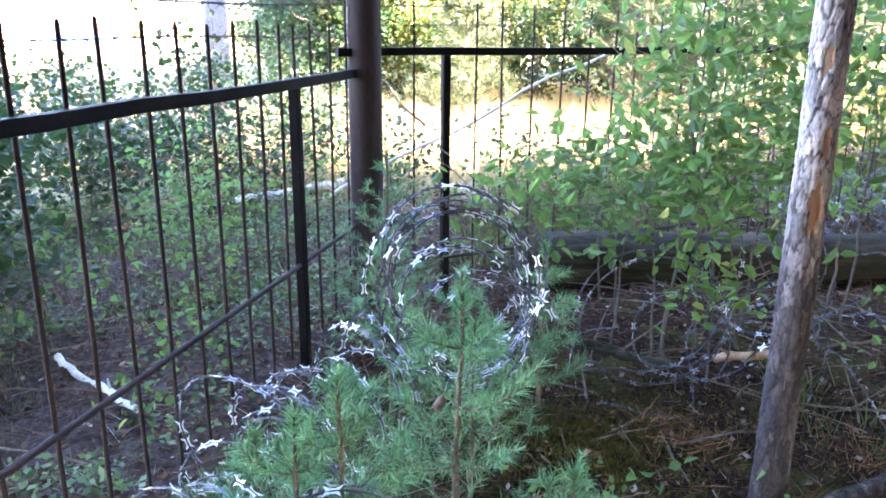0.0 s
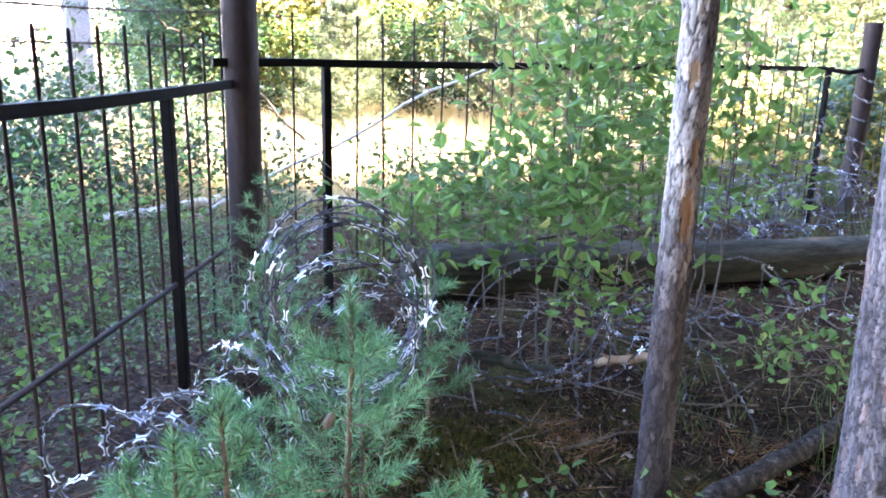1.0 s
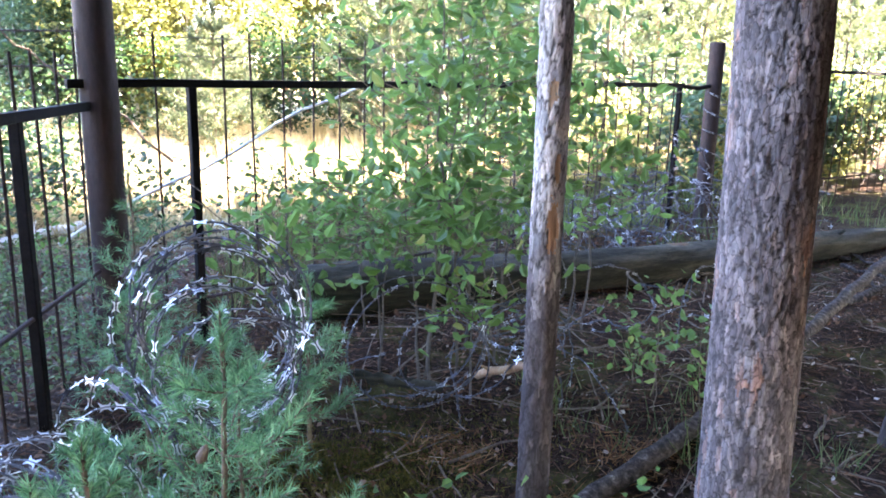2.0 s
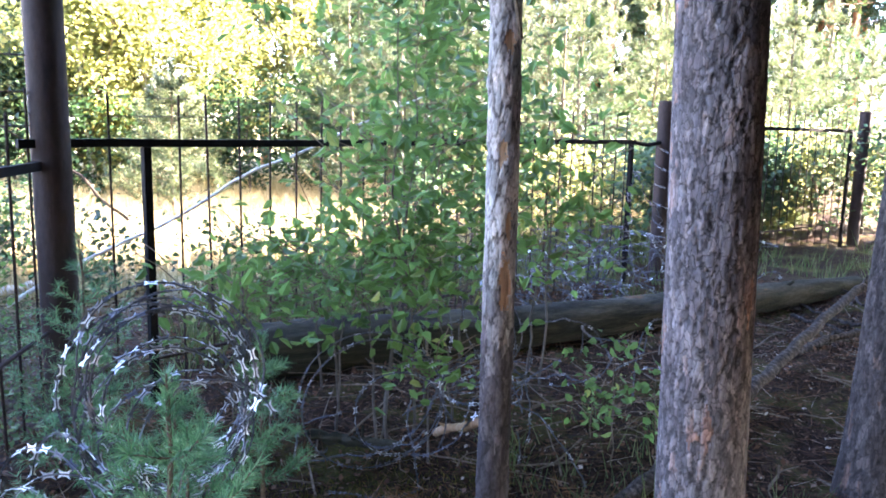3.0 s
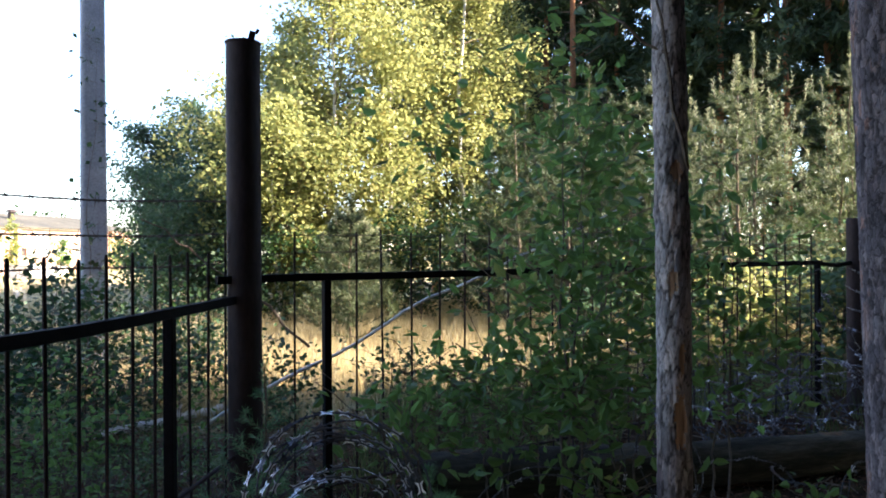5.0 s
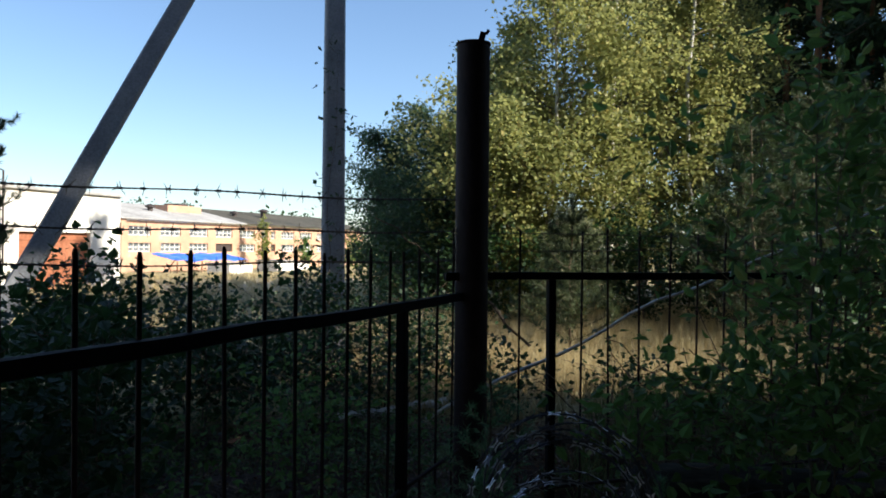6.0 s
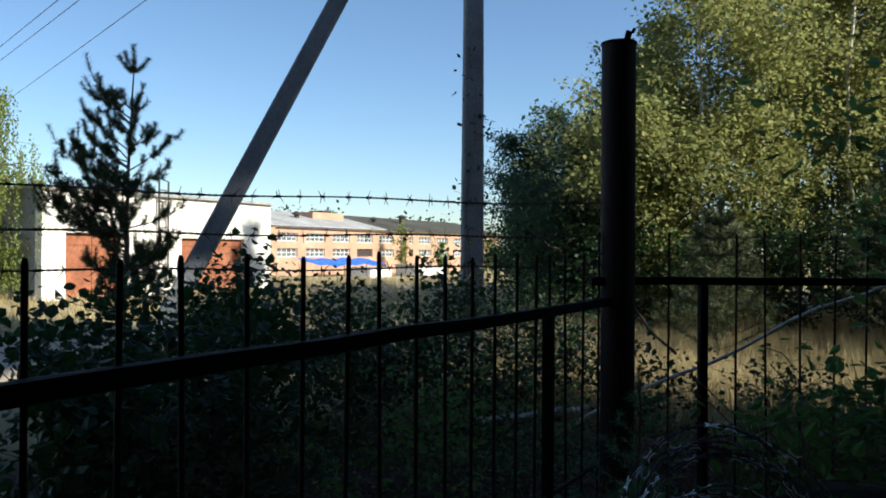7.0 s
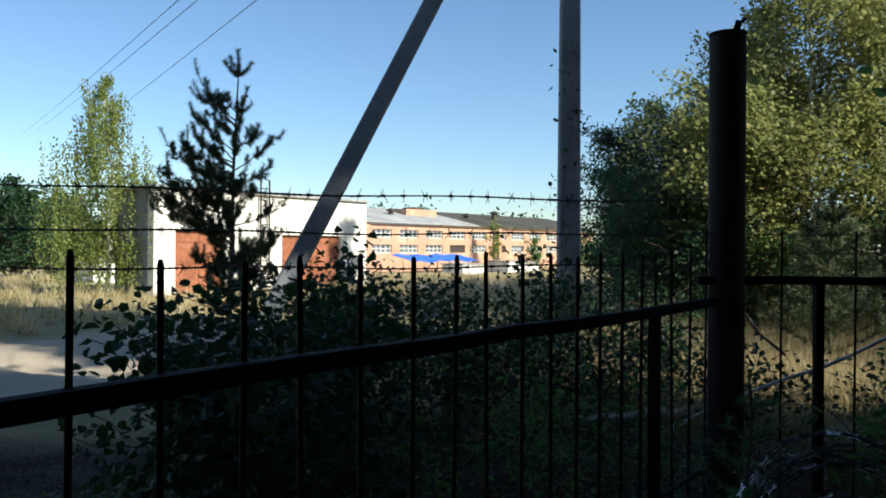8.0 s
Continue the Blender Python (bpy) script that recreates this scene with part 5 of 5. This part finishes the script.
for n, (x, y, h, r) in enumerate(((-57, 20.5, 6.0, 3.0), (-55, 24.5, 5.6, 2.8), (-60, 28, 6.6, 3.2), (-50, 18.0, 4.6, 2.4), (-63, 22, 7.0, 3.0), (-52, 29, 5.5, 2.8), (-66, 15, 7, 3.2), (-47, 23, 3.4, 2.0), (-44, 16.4, 4.6, 2.4), (-52, 21, 6.5, 3.0), (-48, 19.4, 5.4, 2.6))):
    broadleaf("far_tree", (x, y), h, 0.2, r, 6500, M["bush_leaf"], M["grey_bark"], 0.26, 420 + n, "distant leafy tree behind the track", 0.12, 34, "far trees")
for n, (x, y, h, r) in enumerate(((-48.3, 71.5, 5.2, 0.9), (-46, 76, 2.8, 1.2), (-40, 78, 2.6, 1.4), (-44, 84, 3.4, 1.3), (-31, 63, 4.6, 1.8), (-29, 66, 5.4, 2.2), (-33, 72, 5.8, 2.4), (-26, 58, 4.2, 1.8))):
    broadleaf("yard_bush", (x, y), h - float(height(x, y)) * 0.7, 0.2, r, 1800, M["shrub_leaf"] if n % 3 else M["willow_leaf"], M["grey_bark"], 0.26, 440 + n, "bush growing wild in the works yard", 0.06, 26, "yard bushes", category="bush")
for n in range(22):
    a = rng.uniform(28, 75)
    d = rng.uniform(130, 190)
    x, y = -d * math.sin(radians(a)), d * math.cos(radians(a))
    broadleaf("far_tree", (x, y), rng.uniform(7, 10), 0.3, 6.5, 500, M["bush_leaf"], M["grey_bark"], 0.9, 500 + n, "distant trees closing the view", 0.25, 24, "tree line")
# ---- razor wire ----
def barb_shape():
    """A stamped steel blade: a short tape with two long points at each end."""
    outline = [(-0.0145, 0.0105), (-0.005, 0.0046), (0.005, 0.0046), (0.0145, 0.0105), (0.009, 0.0), (0.0145, -0.0105), (0.005, -0.0046), (-0.005, -0.0046), (-0.0145, -0.0105), (-0.009, 0.0)]
    v = [(x, y, z) for z in (-0.0006, 0.0006) for x, y in outline]
    k = len(outline)
    tris = [(0, 1, 9), (9, 1, 7), (9, 7, 8), (1, 2, 6), (1, 6, 7), (2, 3, 4), (2, 4, 6), (6, 4, 5)]
    f = [tuple(i for i in t[::-1]) for t in tris] + [tuple(i + k for i in t) for t in tris]
    sides = [(i, (i + 1) % k, (i + 1) % k + k) for i in range(k)] + [(i, (i + 1) % k + k, i + k) for i in range(k)]
    return np.array(v), np.array(f + sides)


BARB_V, BARB_F = barb_shape()


def razor_wire(paths, label, seed, step=0.05, size=1.6, steel="blade_steel"):
    """Loops of wire with blades clenched on all along."""
    rng = np.random.default_rng(seed)
    first = np.asarray(paths[0])
    foot = (float(first[:, 0].mean()), float(first[:, 1].mean()), 0.0)
    ob = thing("razor_wire", foot, label, "wire", "razor wire")
    barbs = Pieces()
    for path in paths:
        path = np.asarray(path, float) - foot
        part("wire", tube(Pieces(), path, 0.0032, 5), M["wire_core"], ob, smooth=True)
        seg = np.linalg.norm(np.diff(path, axis=0), axis=1)
        run = np.r_[0, np.cumsum(seg)]
        at = np.arange(step / 2, run[-1], step)
        at = at + rng.normal(0, 0.003, len(at))
        c = np.stack([np.interp(at, run, path[:, k]) for k in range(3)], -1)
        d = np.stack([np.interp(at + 0.004, run, path[:, k]) for k in range(3)], -1) - c
        d /= np.linalg.norm(d, axis=1)[:, None] + 1e-9
        w = rng.normal(size=d.shape)
        w -= (w * d).sum(1)[:, None] * d
        w /= np.linalg.norm(w, axis=1)[:, None]
        n = np.cross(d, w)
        s = size * rng.uniform(0.85, 1.1, (len(at), 1, 1))
        v = c[:, None] + s * (BARB_V[None, :, 0:1] * d[:, None] + BARB_V[None, :, 1:2] * w[:, None] + BARB_V[None, :, 2:3] * n[:, None])
        f = BARB_F[None] + (np.arange(len(at)) * len(BARB_V))[:, None, None]
        barbs.add(v.reshape(-1, 3), f.reshape(-1, 3))
    tagged(part("barb_tape", barbs, M[steel], ob, "bright galvanised steel blades"), kind="stuff")
    return ob


def coil(centre, axis, radius, loops, pitch, seed, squash=1.0, jitter=0.05, floor=True):
    """A springy concertina coil: loops of varying size and tilt about an axis."""
    rng = np.random.default_rng(seed)
    axis = np.asarray(axis, float) / np.linalg.norm(axis)
    side = np.cross(axis, (0, 0, 1))
    side /= np.linalg.norm(side)
    up = np.cross(side, axis)
    n = int(loops * 44)
    t = np.linspace(0, loops * 2 * np.pi, n)
    k = np.arange(int(loops) + 2)
    rad = np.interp(t / (2 * np.pi), k, radius * (1 + rng.normal(0, 0.13, len(k))))
    dx = np.interp(t / (2 * np.pi), k, rng.normal(0, jitter, len(k)))
    dz = np.interp(t / (2 * np.pi), k, rng.normal(0, jitter, len(k)))
    tilt = np.interp(t / (2 * np.pi), k, rng.normal(0, 0.55, len(k)))
    p = np.asarray(centre, float) + np.outer(rad * np.cos(t) + dx, side) + np.outer((rad * np.sin(t)) * squash + dz, up) + np.outer((t / (2 * np.pi) - loops / 2) * pitch + rad * tilt * np.sin(t + 1) * 0.5, axis)
    if floor:
        ground = height(p[:, 0], p[:, 1]) + 0.012
        p[:, 2] = np.maximum(p[:, 2], ground)
    return p


def tangle(lo, hi, count, seed, length=1.2):
    """Loose strands that wander through a box."""
    rng = np.random.default_rng(seed)
    out = []
    for i in range(count):
        a = rng.uniform(lo, hi)
        n = 60
        t = np.linspace(0, 1, n)
        turn = rng.uniform(0, 6.28) + np.cumsum(rng.normal(0, 0.16, n)) + t * rng.uniform(-5, 5)
        rise = np.cumsum(rng.normal(0, 0.15, n)) + rng.normal(0, 0.5)
        step = length / n
        p = a + np.cumsum(np.stack([np.cos(turn) * np.cos(rise), np.sin(turn) * np.cos(rise), np.sin(rise)], -1) * step, 0)
        p = np.clip(p, np.asarray(lo) - 0.15, np.asarray(hi) + 0.15)
        p[:, 2] = np.maximum(p[:, 2], height(p[:, 0], p[:, 1]) + 0.012)
        out.append(p)
    return out


BLADES = "coil of galvanised razor wire"
razor_wire([coil((0.84, 1.16, 0.63), (0.35, -1, 0.2), 0.28, 9, 0.03, 1, jitter=0.06, squash=1.04), coil((0.95, 1.08, 0.52), (0.5, -1, 0.3), 0.26, 3.5, 0.06, 2, squash=0.9, jitter=0.08)], BLADES + " standing among pine saplings", 11, step=0.06, size=1.6)
razor_wire([coil((0.5, 0.62, 0.26), (-0.3, -1, -0.1), 0.24, 10, 0.06, 3, squash=0.9), coil((0.48, 0.1, 0.22), (-0.2, -1, 0), 0.24, 10, 0.06, 4, squash=0.9)], BLADES + " lying along the bar fence", 12, step=0.06, size=1.6)
razor_wire([coil((0.9, -0.1, 0.42), (0.2, -1, 0.3), 0.2, 1.6, 0.1, 5, squash=0.8)], "loose loop of razor wire among the saplings", 13, step=0.06, size=1.6)
razor_wire([coil((1.75, 1.87, 0.27), (0.35, -1, 0.15), 0.3, 2.6, 0.14, 6, squash=0.9, jitter=0.08)] + tangle((1.4, 1.6, 0.0), (2.4, 2.2, 0.32), 10, 7), BLADES + " sagging on the forest floor", 14, size=1.15, steel="dull_steel")
razor_wire([coil((2.2, 2.3, 0.35), (1, 0.4, 0.1), 0.33, 2, 0.25, 8, squash=0.9, jitter=0.1)] + tangle((2.0, 2.1, 0.03), (3.2, 2.9, 0.4), 14, 9), "tangled razor wire before the fallen log", 15, size=1.15, steel="dull_steel")
razor_wire([coil((3.2 + 0.45 * i, 4.75 + 0.38 * i, 0.22), (0.77, 0.64, 0.15 - 0.1 * i), 0.3, 2.5, 0.2, 20 + i, squash=0.7, jitter=0.12) for i in range(4)] + tangle((2.7, 4.4, 0.03), (4.9, 6.1, 0.5), 62, 10, 1.6), "great heap of razor wire against the far pipe post", 16, size=1.3, steel="dull_steel")
razor_wire([coil((4.95, 6.45, 0.9), (0.05, 0.1, 1), 0.11, 6, 0.2, 30, jitter=0.01, floor=False), rough_path((4.4, 6.05, 1.4), (4.9, 6.4, 0.5), 40, 0.15, 31), rough_path((4.0, 5.7, 0.5), (4.5, 6.1, 1.15), 40, 0.15, 33)], "razor wire wound round the far pipe post", 17, steel="dull_steel")

# ---- dead wood ----
def stick(name, a, b, r0, r1, mat, label, seed, wander=0.05, n=18, category="branch"):
    path = rough_path(a, b, n, wander, seed)
    rng = np.random.default_rng(seed)
    ob = thing(name, (float(a[0]), float(a[1]), float(a[2])), label, category)
    tube_p = tube(Pieces(), path - np.asarray(a), np.linspace(r0, r1, n) * (1 + rng.normal(0, 0.045, n)), 12)
    part("stem", tube_p, mat, ob, smooth=True)
    for k in range(3):
        i = int(rng.integers(3, n - 2))
        d = rng.normal(size=3)
        d[2] = abs(d[2])
        q = path[i] - np.asarray(a)
        part("stub", tube(Pieces(), [q, q + d / np.linalg.norm(d) * (r0 * 2.2 + 0.02)], [r1 * 0.5 + 0.001, r1 * 0.2 + 0.001], 6), mat, ob)
    return ob


stick("leaning_birch", (-0.75, 3.75, 0.33), (2.5, 4.48, 2.0), 0.015, 0.006, M["birch_bark"], "thin dead birch stem leaning behind the fence", 1, 0.1)
stick("birch_log", (-2.0, 4.6, 0.03), (-1.3, 6.3, 0.05), 0.045, 0.04, M["birch_bark"], "white birch log lying in the bushes", 2, 0.08, category="log")
stick("birch_stick", (-1.22, 1.4, 0.0), (-0.5, 1.0, 0.01), 0.019, 0.015, M["birch_bark"], "short broken birch stick on the grass outside the fence", 3, 0.03)
stick("dead_branch", (2.08, 0.86, -0.02), (5.85, 4.2, 0.42), 0.043, 0.03, M["branch_bark"], "long dead branch with rough dark bark lying against the fallen log", 4, 0.05, 60)
stick("dead_branch", (1.95, 2.15, 0.02), (2.12, 1.6, 0.3), 0.022, 0.018, M["bare_wood"], "broken pale branch end on the forest floor", 5, 0.02)
stick("dead_branch", (1.3, 2.15, 0.02), (1.75, 1.95, 0.04), 0.03, 0.02, M["log_bark"], "dark rotting branch on the moss", 6, 0.04)
stick("dead_branch", (4.7, 3.4, 0.02), (6.6, 4.6, 0.1), 0.035, 0.02, M["branch_bark"], "weathered branch lying under the pines", 7, 0.05)
stick("dead_branch", (4.4, 4.2, 0.02), (4.6, 4.25, 0.75), 0.014, 0.008, M["dead_bark"], "upright dead twig by the log", 8, 0.03)
stick("dead_branch", (-0.6, 6.2, 0.6), (-1.9, 5.2, 1.9), 0.016, 0.006, M["twig"], "bare dead branch sticking out of the bushes", 9, 0.15)


for n in range(14):
    q = np.random.default_rng(70 + n)
    a = np.array([q.uniform(4.9, 6.6), q.uniform(3.9, 5.0), 0.02])
    t = q.uniform(0, 6.28)
    b = a + [q.uniform(0.5, 1.1) * math.cos(t), q.uniform(0.5, 1.1) * math.sin(t), q.uniform(0.02, 0.22)]
    stick("dead_branch", a, b, 0.016, 0.007, M["branch_bark"], "dry branch in a heap of brushwood by the log", 70 + n, 0.04)


# ---- what lies and grows on the ground ----
def scatter(count, box_, rng):
    return np.stack([rng.uniform(box_[0], box_[1], count), rng.uniform(box_[2], box_[3], count)], -1)


def litter():
    rng = np.random.default_rng(50)
    p = Pieces()
    at = scatter(34000, (-2.5, 8, -0.5, 6), rng)
    z = height(at[:, 0], at[:, 1]) + 0.012
    leaves(p, np.column_stack([at, z]), rng.uniform(0.012, 0.045, len(at)), rng, 0.6, flat=0.8, simple=True)
    tagged(part("leaf_litter", p, M["litter"]), "brown fallen leaves scattered over the forest floor", "leaves", kind="stuff")
    p = Pieces()
    at = scatter(40000, (-1.2, 8.5, -0.5, 6.0), rng)
    z = height(at[:, 0], at[:, 1])
    base = np.column_stack([at, z + 0.01])
    d = rng.normal(size=(len(at), 3)) * [1, 1, 0.12]
    d /= np.linalg.norm(d, axis=1)[:, None]
    d[:, 2] = np.abs(d[:, 2])
    blades(p, base, base + d * rng.uniform(0.03, 0.1, (len(at), 1)), 0.0045, rng)
    tagged(part("needle_litter", p, M["litter"]), "dry brown pine needles on the ground", "needles", kind="stuff")
    p = Pieces()
    for i in range(520):
        a = np.array([rng.uniform(-2.2, 7), rng.uniform(0, 5.5), 0])
        t = rng.random() * 6.28
        l = rng.uniform(0.12, 0.6)
        b = a + [l * math.cos(t), l * math.sin(t), 0]
        a[2], b[2] = float(height(a[0], a[1])) + 0.012, float(height(b[0], b[1])) + rng.uniform(0.01, 0.07)
        tube(p, rough_path(a, b, 5, 0.03, i), np.linspace(0.005, 0.002, 5) * rng.uniform(0.6, 1.6), 5)
    tagged(part("twig_litter", p, M["twig"]), "dry fallen twigs on the forest floor", "twigs", kind="stuff")
    p = Pieces()
    c = np.concatenate([rng.normal((1.32, 1.2), (0.22, 0.16), (9000, 2)), rng.normal((1.5, 1.55), (0.5, 0.25), (6000, 2)), rng.normal((1.25, 0.7), (0.2, 0.2), (2500, 2))])
    base = np.column_stack([c, height(c[:, 0], c[:, 1]) - 0.004])
    d = rng.normal(size=(len(c), 3)) * [0.6, 0.6, 0.3] + [0, 0, 0.9]
    blades(p, base, base + d * rng.uniform(0.012, 0.032, (len(c), 1)), 0.006, rng)
    tagged(part("moss", p, M["moss"]), "golden green moss cushion on the ground", "moss", kind="stuff")


def grass(name, count, pick, mat, label, tall, width, seed, box_, tuft=12):
    rng = np.random.default_rng(seed)
    at = scatter(count // tuft, box_, rng)
    at = at[pick(at[:, 0], at[:, 1])]
    at = np.repeat(at, tuft, 0) + rng.normal(0, 0.05, (len(at) * tuft, 2))
    base = np.column_stack([at, height(at[:, 0], at[:, 1]) - 0.01])
    d = rng.normal(size=(len(at), 3)) * [0.33, 0.33, 0.1] + [0, 0, 1]
    p = blades(Pieces(), base, base + d * rng.uniform(0.5, 1.2, (len(at), 1)) * tall, width, rng)
    tagged(part(name, p, mat), label, "grass", kind="stuff")


def beyond(x, y):
    return (x - FENCE_A[0]) * -FENCE_WAY[1] + (y - FENCE_A[1]) * FENCE_WAY[0]


def dead_stems():
    rng = np.random.default_rng(51)
    at = scatter(5200, (-1.6, 6.5, 0.2, 4.6), rng)
    base = np.column_stack([at, height(at[:, 0], at[:, 1]) + 0.01])
    d = rng.normal(size=(len(at), 3)) * [1, 1, 0.25]
    d[:, 2] = np.abs(d[:, 2])
    d /= np.linalg.norm(d, axis=1)[:, None]
    p = blades(Pieces(), base, base + d * rng.uniform(0.1, 0.3, (len(at), 1)), 0.004, rng)
    tagged(part("dead_stems", p, M["litter"]), "dry grass stems strewn over the forest floor", "grass", kind="stuff")
    for n, (x, y, spread, count) in enumerate(((2.2, 1.0, 0.09, 420), (1.75, 1.45, 0.12, 420), (2.5, 1.35, 0.1, 260))):
        c = rng.normal((x, y), spread, (count, 2))
        base = np.column_stack([c, height(c[:, 0], c[:, 1])])
        d = rng.normal(size=(count, 3)) * [0.8, 0.8, 0.3] + [0, 0, 0.45]
        p = blades(Pieces(), base, base + d * rng.uniform(0.03, 0.1, (count, 1)), 0.006, rng)
        tagged(part("dead_fern", p, M["dead_fern"]), "tuft of rust-brown dead fern on the forest floor", "fern", kind="stuff")


def herbs():
    """Low leafy herbs in patches on the ground outside the bar fence."""
    rng = np.random.default_rng(52)
    at = scatter(1700, (-3.6, -0.12, -1.2, 5.0), rng)
    at = at[np.sin(2.6 * at[:, 0] + 1.1 * at[:, 1]) + np.sin(3.1 * at[:, 1] - 1.7 * at[:, 0]) + rng.normal(0, 0.5, len(at)) > -0.1]
    p = Pieces()
    c = np.repeat(at, 13, 0) + rng.normal(0, 0.055, (len(at) * 13, 2))
    z = height(c[:, 0], c[:, 1]) + rng.uniform(0.01, 0.11, len(c))
    leaves(p, np.column_stack([c, z]), rng.uniform(0.022, 0.052, len(c)), rng, 0.6, flat=0.6, simple=True)
    tagged(part("ground_herbs", p, M["herb"]), "low green herbs in patches on the ground outside the bar fence", "herbs", kind="stuff")


litter()
dead_stems()
herbs()
grass("meadow_grass", 90000, lambda x, y: (beyond(x, y) > 2.4 + 0.5 * np.sin(1.7 * x)) & (y > 5.5), M["dry_grass"], "tall dry yellow meadow grass in the sun", 0.42, 0.012, 60, (-5, 12, 5, 20))
grass("weeds", 38000, lambda x, y: (beyond(x, y) > 0.3) & (beyond(x, y) < 3.4) & (x > 0.2), M["green_grass"], "green weeds along the foot of the fence", 0.36, 0.01, 61, (-3, 10, 2, 12))
grass("grass", 15000, lambda x, y: (x < -0.15) & (np.sin(3 * x) + np.sin(2.3 * y + 1) > -0.6), M["green_grass"], "short patchy grass outside the bar fence", 0.11, 0.005, 62, (-5, 0, -1, 7))
grass("weeds", 1500, lambda x, y: (y > 4.4 + 0.35 * (x - 4)) & (np.sin(2 * x + y) > -0.5), M["green_grass"], "green weeds under the far fence", 0.28, 0.01, 65, (4, 9, 4, 8))
grass("field_grass", 60000, lambda x, y: ((x < -13.3) | (y > 10)) & ~((x > -33) & (x < -21) & (y > 12) & (y < 22.5)), M["dry_grass"], "dry grass on the open field beyond the track", 0.4, 0.03, 63, (-45, -5, -5, 45))
grass("grass_tuft", 420, lambda x, y: (x > 2.2), M["green_grass"], "a few grass tufts on the forest floor", 0.2, 0.006, 64, (2.2, 3.4, 1.0, 2.4), 14)
for n, (x, y, h) in enumerate(((2.95, 1.75, 0.5), (2.72, 1.72, 0.62), (2.8, 1.9, 0.5), (2.75, 2.05, 0.36), (3.3, 2.3, 0.3), (1.45, 0.75, 0.14), (2.25, 0.75, 0.12), (-0.55, 1.35, 0.22), (-0.35, 1.0, 0.18), (-0.8, 1.75, 0.25), (3.6, 2.6, 0.35))):
    broadleaf("seedling", (x, y), h, 0.08, 0.16, 44, M["shrub_leaf"], M["twig"], 0.05, 600 + n, "small leafy seedling on the forest floor", 0.004, 8, "seedlings", category="plant", aspect=0.75)
